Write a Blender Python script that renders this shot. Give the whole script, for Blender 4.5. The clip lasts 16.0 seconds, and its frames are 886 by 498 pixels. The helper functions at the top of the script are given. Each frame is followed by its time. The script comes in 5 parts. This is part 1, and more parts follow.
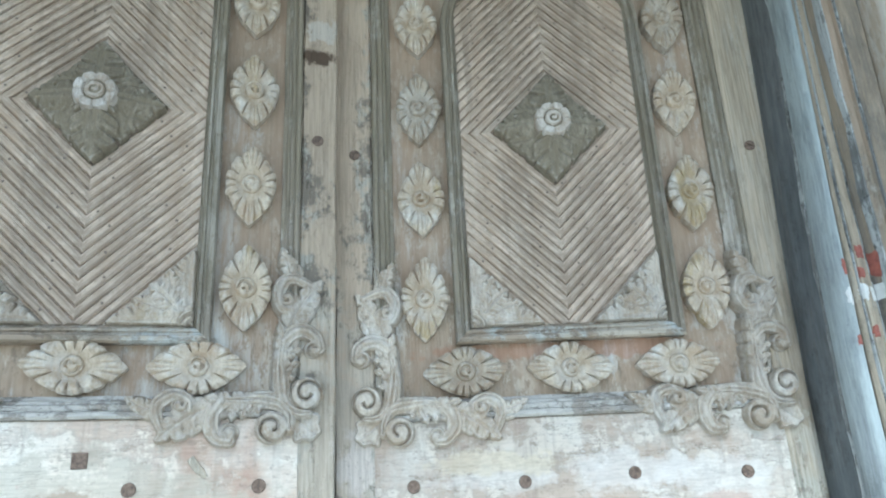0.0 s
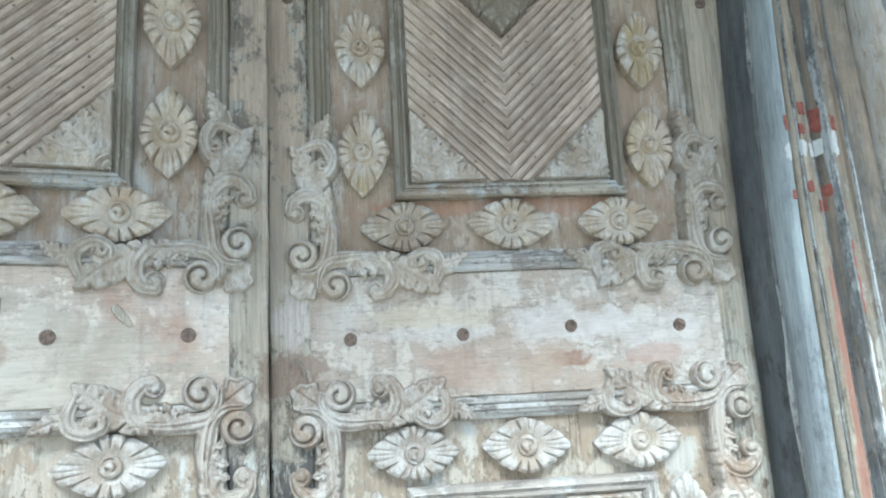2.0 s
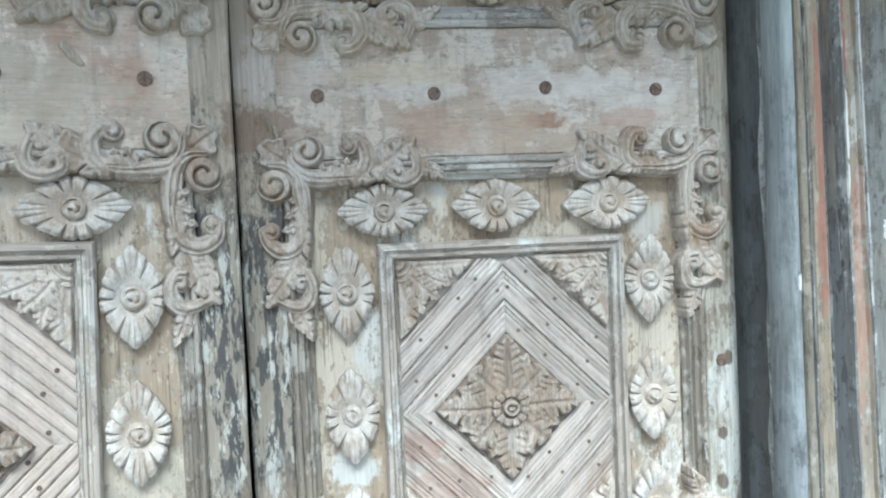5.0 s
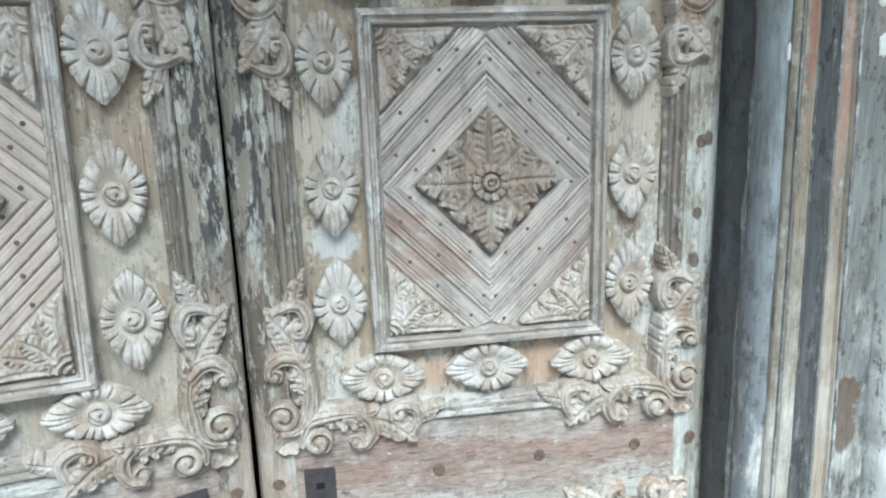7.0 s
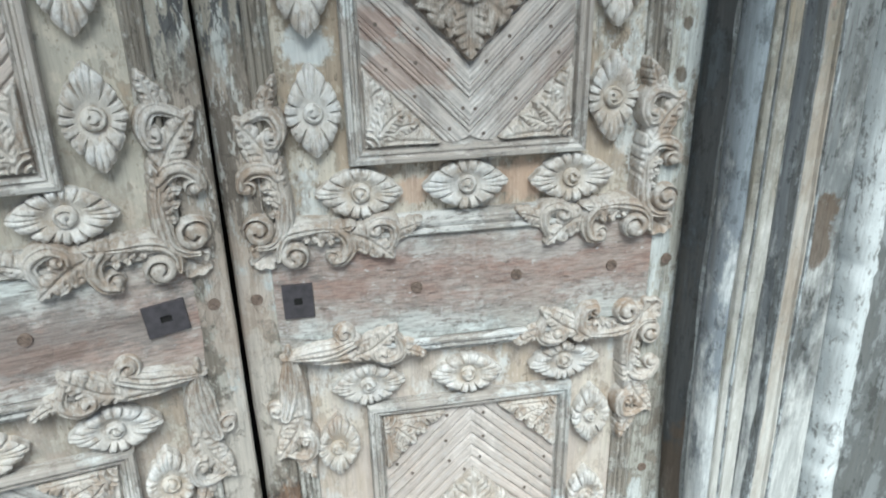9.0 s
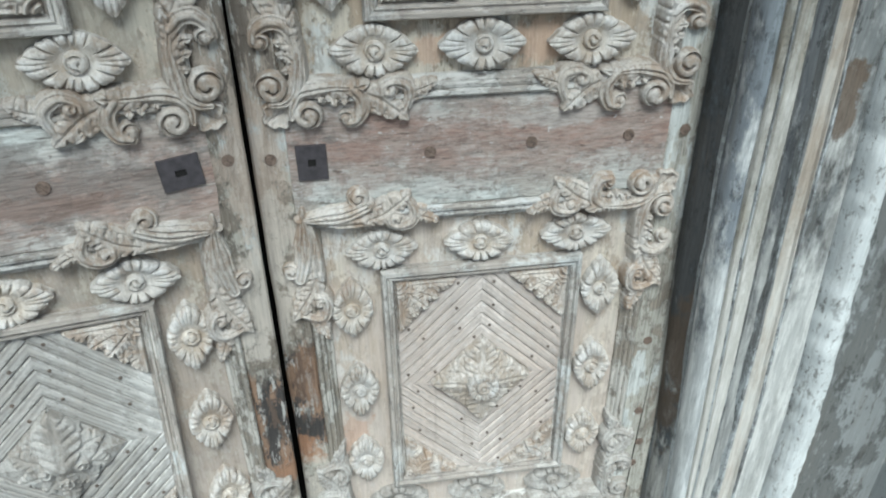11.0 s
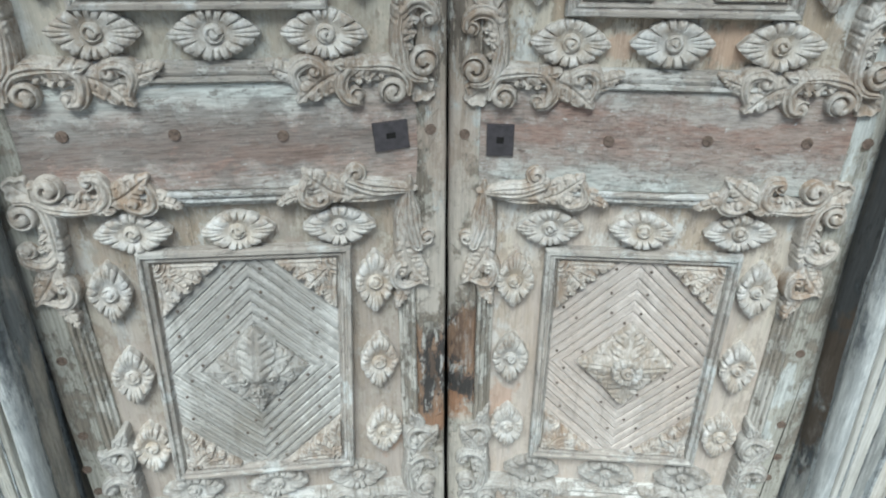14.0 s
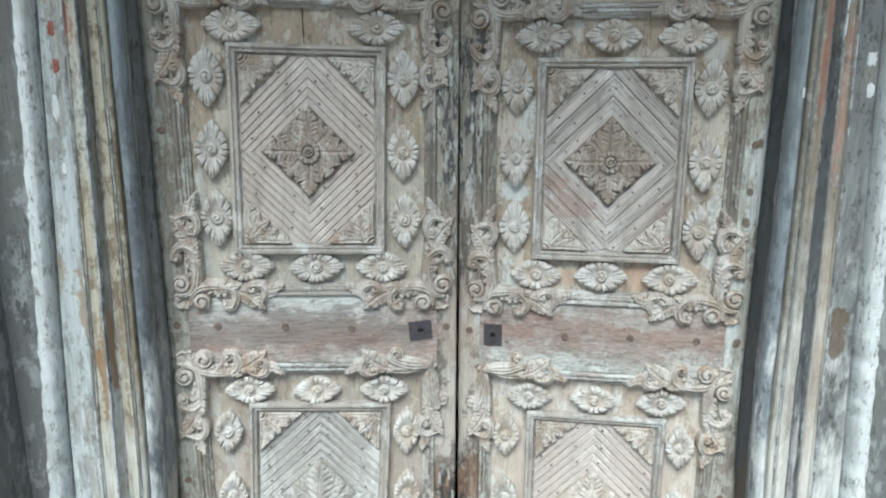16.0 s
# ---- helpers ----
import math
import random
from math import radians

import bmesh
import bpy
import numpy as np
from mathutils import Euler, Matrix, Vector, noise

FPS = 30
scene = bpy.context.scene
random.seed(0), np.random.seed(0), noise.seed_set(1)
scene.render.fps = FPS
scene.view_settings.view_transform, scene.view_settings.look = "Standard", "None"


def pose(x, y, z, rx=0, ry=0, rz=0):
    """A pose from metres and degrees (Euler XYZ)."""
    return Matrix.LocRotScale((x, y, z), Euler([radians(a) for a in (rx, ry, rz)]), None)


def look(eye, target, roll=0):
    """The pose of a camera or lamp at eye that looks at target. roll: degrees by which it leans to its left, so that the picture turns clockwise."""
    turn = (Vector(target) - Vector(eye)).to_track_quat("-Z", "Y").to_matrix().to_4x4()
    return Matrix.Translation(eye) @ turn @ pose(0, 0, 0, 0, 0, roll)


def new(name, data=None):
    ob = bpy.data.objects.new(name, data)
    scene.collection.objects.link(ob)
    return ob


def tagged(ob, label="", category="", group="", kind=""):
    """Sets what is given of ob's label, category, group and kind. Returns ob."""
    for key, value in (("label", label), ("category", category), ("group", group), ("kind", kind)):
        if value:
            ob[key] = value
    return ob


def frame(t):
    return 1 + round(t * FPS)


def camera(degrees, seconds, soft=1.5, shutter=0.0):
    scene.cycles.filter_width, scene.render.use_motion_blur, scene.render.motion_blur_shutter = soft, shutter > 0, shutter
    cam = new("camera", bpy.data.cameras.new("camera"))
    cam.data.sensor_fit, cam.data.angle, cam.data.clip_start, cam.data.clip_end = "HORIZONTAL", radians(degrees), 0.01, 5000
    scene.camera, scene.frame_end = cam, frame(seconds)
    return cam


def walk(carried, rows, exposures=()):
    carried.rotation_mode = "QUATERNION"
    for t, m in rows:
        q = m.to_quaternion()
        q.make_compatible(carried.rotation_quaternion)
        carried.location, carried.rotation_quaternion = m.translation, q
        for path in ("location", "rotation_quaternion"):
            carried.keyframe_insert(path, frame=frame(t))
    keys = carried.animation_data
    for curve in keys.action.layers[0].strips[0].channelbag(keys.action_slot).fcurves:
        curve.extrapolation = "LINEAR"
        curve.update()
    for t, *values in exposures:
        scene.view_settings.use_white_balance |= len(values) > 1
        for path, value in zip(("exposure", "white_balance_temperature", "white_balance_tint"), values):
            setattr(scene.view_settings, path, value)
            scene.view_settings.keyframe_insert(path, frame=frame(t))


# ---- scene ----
import functools

# the camera: seconds, place, turn (Euler XYZ in degrees)
cam = camera(64.44, 16.0, 2.1)
PATH = [
    (0.0, -0.0348, -1.2007, 2.1176, 108.24, 2.61, -9.81),
    (0.5, -0.0354, -1.1901, 2.0992, 106.83, 2.68, -10.77),
    (1.0, -0.0277, -1.1736, 2.0787, 103.94, 2.98, -11.88),
    (1.5, -0.0246, -1.1542, 2.0611, 102.19, 2.74, -13.05),
    (2.0, -0.0204, -1.1411, 2.0379, 100.64, 3.04, -14.48),
    (2.5, -0.0171, -1.1355, 2.0121, 98.13, 2.75, -14.94),
    (3.0, -0.0163, -1.1287, 2.0017, 97.05, 2.24, -14.98),
    (3.5, -0.0149, -1.1205, 1.9792, 94.95, 2.30, -15.10),
    (4.0, -0.0101, -1.1130, 1.9579, 92.55, 2.38, -15.35),
    (4.2, -0.0069, -1.1132, 1.9476, 91.82, 2.58, -15.50),
    (6.3, -0.0240, -1.0984, 1.8183, 81.37, 1.62, -17.73),
    (6.5, -0.0257, -1.1014, 1.8039, 80.39, 1.73, -17.75),
    (7.0, -0.0225, -1.1051, 1.7642, 76.84, 1.83, -18.41),
    (7.5, -0.0193, -1.0981, 1.7376, 74.29, 1.58, -18.95),
    (8.0, -0.0147, -1.0989, 1.6962, 70.78, 1.34, -19.15),
    (8.5, -0.0184, -1.0989, 1.6739, 68.75, 1.37, -19.02),
    (9.0, -0.0145, -1.1108, 1.6529, 67.02, 1.18, -19.46),
    (9.2, -0.0105, -1.1179, 1.6462, 66.46, 1.41, -19.17),
    (11.3, -0.0279, -1.1408, 1.5764, 58.40, 0.67, -17.04),
    (11.5, -0.0337, -1.1417, 1.5674, 57.88, 0.74, -16.22),
    (12.0, -0.0460, -1.1354, 1.5558, 56.43, 0.41, -14.64),
    (12.5, -0.0585, -1.1343, 1.5435, 55.24, 0.13, -13.39),
    (13.0, -0.0681, -1.1409, 1.5345, 54.80, 0.06, -12.30),
    (13.5, -0.0661, -1.1744, 1.5489, 56.35, 0.79, -8.60),
    (14.0, -0.1093, -1.2711, 1.5869, 60.48, -0.06, -4.48),
    (14.5, -0.1589, -1.4501, 1.6917, 67.67, -1.16, -4.34),
    (15.0, -0.1062, -1.6330, 1.7758, 72.97, -1.40, -2.28),
    (15.5, -0.0793, -1.8003, 1.8046, 73.97, -2.30, 0.14),
    (16.0, -0.0765, -1.9237, 1.8243, 76.38, -0.10, -0.92),
]
walk(cam, [(t, pose(x, y, z, rx, ry, rz)) for t, x, y, z, rx, ry, rz in PATH], [(0.0, 2.30, 5640.0, -3.0), (2.0, 2.05, 5780.0, -2.0), (4.0, 1.66, 5860.0, 0.0), (7.0, 0.94, 5900.0, 0.0), (9.0, 0.60, 5940.0, 0.0), (13.0, 0.20, 5940.0, -1.0), (16.0, 0.66, 5960.0, 0.0)])

# ---------------------------------------------------------------- light
world = bpy.data.worlds.new("sky")
scene.world = world
world.use_nodes = True
wn, wl = world.node_tree.nodes, world.node_tree.links
sky = wn.new("ShaderNodeTexSky")
sky.sky_type = "NISHITA"
sky.sun_disc = False
sky.sun_elevation, sky.sun_rotation = radians(58), radians(195)
sky.air_density, sky.dust_density = 1.0, 3.0
wn["Background"].inputs[1].default_value = 0.075
wl.new(sky.outputs[0], wn["Background"].inputs[0])
sun = new("sun", bpy.data.lights.new("sun", "SUN"))
sun.data.energy, sun.data.angle, sun.data.color = 4.6, radians(39), (1.0, 0.985, 0.96)
sun.matrix_world = look((-0.9, -3.35, 6.9), (0, 0, 1.3))


# ---------------------------------------------------------------- materials
def sock(nt, node, key, value):
    s = node.inputs[key]
    if hasattr(value, "is_output"):
        nt.links.new(value, s)
    else:
        s.default_value = value


def node(nt, kind, out=0, operation="", **sets):
    n = nt.nodes.new(kind)
    if operation:
        n.operation = operation
    for k, v in sets.items():
        sock(nt, n, int(k[2:]), v)
    return n.outputs[out]


def rgb(c):
    return (*c, 1.0)


def ramp(nt, fac, lo, hi):
    return node(nt, "ShaderNodeMapRange", i_0=fac, i_1=lo, i_2=hi, i_3=0.0, i_4=1.0)


def mix(nt, fac, a, b):
    n = nt.nodes.new("ShaderNodeMix")
    n.data_type = "RGBA"
    for i, v in ((0, fac), (6, a), (7, b)):
        sock(nt, n, i, rgb(v) if isinstance(v, tuple) and len(v) == 3 else v)
    return n.outputs[2]


def times(nt, a, b, op="MULTIPLY"):
    return node(nt, "ShaderNodeMath", operation=op, i_0=a, i_1=b)


def noise_of(nt, vec, scale, detail=4.0, rough=0.6):
    n = nt.nodes.new("ShaderNodeTexNoise")
    nt.links.new(vec, n.inputs["Vector"])
    n.inputs["Scale"].default_value, n.inputs["Detail"].default_value, n.inputs["Roughness"].default_value = scale, detail, rough
    return n.outputs[0]


def stretched(nt, vec, along, amount, shift=0.0):
    """A vector pulled out along one axis, for grain and runs."""
    m = nt.nodes.new("ShaderNodeMapping")
    nt.links.new(vec, m.inputs[0])
    m.inputs["Scale"].default_value = [amount if i == along else 1.0 for i in range(3)]
    m.inputs["Location"].default_value = (shift, shift * 0.7, shift * 1.3)
    return m.outputs[0]


def weathered(name, wood, paint, worn=(0.475, 0.525), grain_axis=2, local=False, patch=None, patch_range=(0.56, 0.64), stain=None,
              stain_range=(0.60, 0.72), grain=0.45, bump=0.55, scale=7.0, seed=0.0, piece=0.12, rough=0.82, band=None, low=(), streak=0.8, blots=(), grime=0.34, chip=0.9, flaked=(), worn_lit_ridges=0.0, dish=None):
    """Old wood with the remains of paint: grain along one axis, worn patches, a second paint, stains, relief."""
    mat = bpy.data.materials.new(name)
    mat.use_nodes = True
    nt = mat.node_tree
    bsdf = nt.nodes["Principled BSDF"]
    pos = node(nt, "ShaderNodeNewGeometry")
    base = node(nt, "ShaderNodeTexCoord", out=3) if local else pos
    grain_vec = stretched(nt, base, grain_axis, 0.045, seed)
    fibre = noise_of(nt, grain_vec, 260.0, 3.0, 0.65)
    broad = noise_of(nt, grain_vec, 60.0, 4.0, 0.6)
    patch_vec = stretched(nt, base if local else pos, grain_axis, min(0.5, streak), seed + 3.1)
    wear = noise_of(nt, patch_vec, scale, 7.0, 0.68)
    wear2 = noise_of(nt, stretched(nt, pos, 2, 0.7, seed + 9.0), scale * 4.2, 6.0, 0.7)
    fac = ramp(nt, times(nt, times(nt, wear, 0.62), times(nt, wear2, 0.38), "ADD"), *worn)
    chips = ramp(nt, noise_of(nt, stretched(nt, base, grain_axis, 0.4, seed + 21.0), scale * 8.0, 6.0, 0.78), 0.570, 0.592)
    colour = mix(nt, fac, wood, paint)
    if patch:
        p = noise_of(nt, stretched(nt, pos, 2, streak, seed + 17.0), scale * 0.75, 8.0, 0.72)
        colour = mix(nt, ramp(nt, p, *patch_range), colour, patch)
    if stain:
        s = noise_of(nt, stretched(nt, pos, 2, 0.45, seed + 31.0), scale * 0.6, 5.0, 0.6)
        colour = mix(nt, times(nt, ramp(nt, s, *stain_range), 0.8), colour, stain)
    colour = mix(nt, times(nt, chips, chip), colour, tuple(0.60 * c for c in wood))
    flakes = ramp(nt, noise_of(nt, stretched(nt, base, grain_axis, 0.35, seed + 27.0), scale * 13.0, 5.0, 0.75), 0.590, 0.610)
    colour = mix(nt, times(nt, flakes, 0.6 * chip), colour, tuple(min(0.72, 1.18 * c) for c in paint))
    runs = ramp(nt, noise_of(nt, stretched(nt, pos, 2, 0.07, seed + 61.0), 34.0, 5.0, 0.65), 0.56, 0.70)
    colour = mix(nt, times(nt, runs, grime), colour, (0.15, 0.125, 0.10))
    # lifted edges of the paint hold dirt, and the wood has split along the grain
    rim = times(nt, times(nt, fac, times(nt, times(nt, fac, -1.0), 1.0, "ADD")), 4.0)
    colour = mix(nt, times(nt, rim, 0.42 * chip), colour, tuple(0.42 * c for c in wood))
    split = noise_of(nt, stretched(nt, base, grain_axis, 0.028, seed + 37.0), 75.0, 3.0, 0.6)
    split = ramp(nt, node(nt, "ShaderNodeMath", operation="ABSOLUTE", i_0=times(nt, split, 0.47, "SUBTRACT")), 0.014, 0.004)
    where = ramp(nt, noise_of(nt, stretched(nt, base, grain_axis, 0.3, seed + 39.0), 11.0, 3.0, 0.6), 0.50, 0.60)
    colour = mix(nt, times(nt, times(nt, split, where), 0.75 * chip), colour, (0.09, 0.078, 0.065))
    pits = ramp(nt, noise_of(nt, stretched(nt, base, grain_axis, 0.55, seed + 57.0), 75.0, 4.0, 0.7), 0.635, 0.665)
    colour = mix(nt, times(nt, pits, 0.75 * chip), colour, tuple(0.38 * c for c in wood))
    ragged = noise_of(nt, stretched(nt, pos, grain_axis, 0.35, seed + 47.0), 16.0, 7.0, 0.7)
    xyz = nt.nodes.new("ShaderNodeSeparateXYZ")
    nt.links.new(pos, xyz.inputs[0])
    if band:  # bare wood left in a ragged strip about one height: colour, height, half width
        d = times(nt, node(nt, "ShaderNodeMath", operation="ABSOLUTE", i_0=times(nt, xyz.outputs[2], band[1], "SUBTRACT")), 1.0 / band[2])
        d = times(nt, d, times(nt, ragged, 2.2), "ADD")
        mottle = ramp(nt, noise_of(nt, stretched(nt, pos, grain_axis, 0.4, seed + 83.0), 26.0, 8.0, 0.78), 0.42, 0.56)
        colour = mix(nt, times(nt, ramp(nt, d, 2.5, 1.4), times(nt, times(nt, mottle, -0.35), 0.97, "ADD")), colour, band[0])
        scratch = ramp(nt, noise_of(nt, stretched(nt, pos, grain_axis, 0.10, seed + 91.0), 90.0, 4.0, 0.7), 0.64, 0.68)
        colour = mix(nt, times(nt, scratch, 0.5), colour, (0.50, 0.46, 0.41))
        fleck = ramp(nt, noise_of(nt, stretched(nt, pos, grain_axis, 0.5, seed + 93.0), 85.0, 4.0, 0.75), 0.655, 0.675)
        colour = mix(nt, times(nt, fleck, 0.8), colour, (0.62, 0.63, 0.61))
        gouge = ramp(nt, noise_of(nt, stretched(nt, pos, grain_axis, 0.08, seed + 95.0), 70.0, 5.0, 0.7), 0.635, 0.665)
        colour = mix(nt, times(nt, gouge, 0.7), colour, (0.12, 0.095, 0.08))
    for tone, whole, ends in low:  # lasting paint and painted shade by height: colour, where it is whole, where it ends
        d = times(nt, xyz.outputs[2], times(nt, times(nt, ragged, 0.5, "SUBTRACT"), 2.6), "ADD")
        mottle = ramp(nt, noise_of(nt, stretched(nt, pos, 2, 0.12, seed + 97.0 + whole), 48.0, 7.0, 0.75), 0.44, 0.56)
        colour = mix(nt, times(nt, ramp(nt, d, ends, whole), times(nt, times(nt, mottle, -0.4), 0.95, "ADD")), colour, tone)
    for zc, half, under, middle, over in flaked:  # paint that comes off in long scales about one height: three coats
        n1 = noise_of(nt, stretched(nt, pos, 2, 0.22, seed + 71.0 + zc), 52.0, 8.0, 0.72)
        n2 = noise_of(nt, stretched(nt, pos, 2, 0.25, seed + 75.0 + zc), 60.0, 8.0, 0.74)
        coat = mix(nt, ramp(nt, n1, 0.500, 0.515), under, middle)
        coat = mix(nt, ramp(nt, n2, 0.545, 0.560), coat, over)
        d = times(nt, node(nt, "ShaderNodeMath", operation="ABSOLUTE", i_0=times(nt, xyz.outputs[2], zc, "SUBTRACT")), 1.0 / half)
        d = times(nt, d, times(nt, ragged, 1.6), "ADD")
        colour = mix(nt, ramp(nt, d, 1.85, 1.60), colour, coat)
    torn = noise_of(nt, stretched(nt, pos, grain_axis, 0.75, seed + 49.0), 21.0, 8.0, 0.72) if blots else None
    for bx, bz, rx, rz, tone, much in blots:  # stains, and painted shade: centre, half width and height, colour, strength
        ex = times(nt, times(nt, xyz.outputs[0], bx, "SUBTRACT"), 1.0 / rx)
        ez = times(nt, times(nt, xyz.outputs[2], bz, "SUBTRACT"), 1.0 / rz)
        d = node(nt, "ShaderNodeMath", operation="SQRT", i_0=times(nt, times(nt, ex, ex), times(nt, ez, ez), "ADD"))
        d = times(nt, d, times(nt, times(nt, torn, 0.5, "SUBTRACT"), 3.6), "ADD")
        colour = mix(nt, times(nt, ramp(nt, d, 0.98, 0.68), much), colour, tone)
    if dish:  # an older coat that has lasted in the hollow round the button: colour, reach
        at = node(nt, "ShaderNodeVectorMath", out=1, operation="LENGTH", i_0=node(nt, "ShaderNodeTexCoord", out=3))
        d = times(nt, at, times(nt, times(nt, ragged, 0.5, "SUBTRACT"), 0.05), "ADD")
        rnd2 = node(nt, "ShaderNodeObjectInfo", out=5)
        colour = mix(nt, times(nt, ramp(nt, d, dish[1] * 1.35, dish[1] * 0.8), times(nt, rnd2, 0.24)), colour, dish[0])
    if worn_lit_ridges:  # ridges painted paler: wear to the pale ground coat, and highlights in the colour
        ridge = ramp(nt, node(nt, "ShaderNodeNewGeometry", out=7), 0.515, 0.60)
        colour = mix(nt, times(nt, ridge, times(nt, ramp(nt, wear2, 0.40, 0.52), worn_lit_ridges)), colour, (0.70, 0.685, 0.655))
    dark = ramp(nt, fibre, 0.36, 0.58)
    dark2 = ramp(nt, broad, 0.32, 0.54)
    both = times(nt, times(nt, dark, 0.6), times(nt, dark2, 0.4), "ADD")
    hsv = nt.nodes.new("ShaderNodeHueSaturation")
    nt.links.new(colour, hsv.inputs["Color"])
    nt.links.new(node(nt, "ShaderNodeMapRange", i_0=both, i_1=0.0, i_2=1.0, i_3=1.0 - grain, i_4=1.06), hsv.inputs["Value"])
    out = hsv.outputs[0]
    if piece:
        h2 = nt.nodes.new("ShaderNodeHueSaturation")
        nt.links.new(out, h2.inputs["Color"])
        rnd = node(nt, "ShaderNodeObjectInfo", out=5)
        nt.links.new(node(nt, "ShaderNodeMapRange", i_0=rnd, i_1=0.0, i_2=1.0, i_3=1.0 - piece, i_4=1.0 + piece), h2.inputs["Value"])
        out = h2.outputs[0]
    # dirt lies in the hollows that carving and joints make
    speck = ramp(nt, noise_of(nt, pos, 120.0, 3.0, 0.7), 0.66, 0.74)
    out = mix(nt, times(nt, speck, 0.40), out, (0.13, 0.11, 0.09))
    nt.links.new(out, bsdf.inputs["Base Color"])
    bsdf.inputs["Roughness"].default_value = rough
    bsdf.inputs["Specular IOR Level"].default_value = 0.25
    height = times(nt, times(nt, fibre, 0.5), times(nt, fac, 0.5), "ADD")
    height = times(nt, height, times(nt, broad, 0.6), "ADD")
    b = nt.nodes.new("ShaderNodeBump")
    b.inputs["Strength"].default_value, b.inputs["Distance"].default_value = bump, 0.004
    nt.links.new(height, b.inputs["Height"])
    nt.links.new(b.outputs[0], bsdf.inputs["Normal"])
    return mat


def plain(name, colour, rough=0.6, metal=0.0, vary=0.25, scale=60.0, bump=0.2):
    mat = bpy.data.materials.new(name)
    mat.use_nodes = True
    nt = mat.node_tree
    bsdf = nt.nodes["Principled BSDF"]
    pos = node(nt, "ShaderNodeNewGeometry")
    n = noise_of(nt, pos, scale, 6.0, 0.65)
    lo, hi = tuple(c * (1 - vary) for c in colour), tuple(min(1, c * (1 + vary)) for c in colour)
    nt.links.new(mix(nt, ramp(nt, n, 0.35, 0.65), lo, hi), bsdf.inputs["Base Color"])
    bsdf.inputs["Roughness"].default_value, bsdf.inputs["Metallic"].default_value = rough, metal
    b = nt.nodes.new("ShaderNodeBump")
    b.inputs["Strength"].default_value, b.inputs["Distance"].default_value = bump, 0.003
    nt.links.new(n, b.inputs["Height"])
    nt.links.new(b.outputs[0], bsdf.inputs["Normal"])
    return mat


WHITE, BROWN, RUST, SOOT = (0.62, 0.645, 0.62), (0.18, 0.145, 0.115), (0.33, 0.205, 0.155), (0.055, 0.052, 0.05)
M_STILE = weathered("stile_wood", (0.31, 0.275, 0.23), (0.44, 0.425, 0.375), worn=(0.455, 0.485), patch=(0.58, 0.60, 0.58), patch_range=(0.555, 0.575), stain=BROWN, stain_range=(0.60, 0.66), seed=1.0, bump=0.6, streak=0.35, low=(((0.48, 0.41, 0.315), 2.4, 1.9),),
                    chip=0.6, blots=((0.766, 1.663, 0.01, 0.013, (0.13, 0.10, 0.075), 0.85), (0.753, 1.535, 0.009, 0.011, (0.13, 0.10, 0.075), 0.85), (0.752, 1.455, 0.011, 0.014, (0.13, 0.10, 0.075), 0.85), (0.77, 1.849, 0.008, 0.011, (0.13, 0.10, 0.075), 0.85), (0.758, 1.112, 0.012, 0.01, (0.13, 0.10, 0.075), 0.85),))
M_SEAM = weathered("seam_stile_wood", (0.24, 0.21, 0.175), (0.43, 0.41, 0.36), worn=(0.485, 0.515), patch=(0.54, 0.56, 0.545), patch_range=(0.58, 0.60), stain=BROWN, stain_range=(0.58, 0.66), seed=2.0, bump=0.7, streak=0.3, grain=0.28,
                   flaked=((1.74, 0.22, (0.115, 0.115, 0.115), (0.36, 0.33, 0.28), (0.57, 0.58, 0.55)), (0.58, 0.14, (0.075, 0.068, 0.065), (0.30, 0.20, 0.14), (0.47, 0.46, 0.43)), (1.34, 0.16, (0.19, 0.165, 0.14), (0.38, 0.33, 0.28), (0.50, 0.485, 0.45))),
                   blots=((0.045, 0.66, 0.035, 0.09, (0.20, 0.13, 0.09), 0.7), (-0.040, 0.60, 0.025, 0.08, SOOT, 0.7),
                          # near 2.9 high: broken strip end, its shaded hollow painted dark
                          (0.030, 0.50, 0.030, 0.05, SOOT, 0.8), (0.0, 0.44, 0.06, 0.05, (0.36, 0.20, 0.12), 0.8), (0.0, 1.10, 0.06, 0.17, (0.48, 0.40, 0.335), 0.8), (0.0, 2.22, 0.08, 0.32, (0.56, 0.50, 0.415), 0.8), (0.0, 2.80, 0.08, 0.50, (0.52, 0.43, 0.335), 0.92), (0.020, 2.06, 0.05, 0.05, (0.24, 0.17, 0.13), 0.7), (0.03, 2.15, 0.04, 0.06, (0.63, 0.59, 0.56), 0.7), (-0.040, 2.875, 0.035, 0.018, (0.10, 0.07, 0.05), 0.95), (-0.030, 2.93, 0.03, 0.03, (0.60, 0.57, 0.52), 0.8),
                          (0.0, 0.88, 0.08, 0.18, (0.57, 0.52, 0.46), 0.85), (0.0, 0.22, 0.08, 0.18, (0.56, 0.52, 0.46), 0.85)))
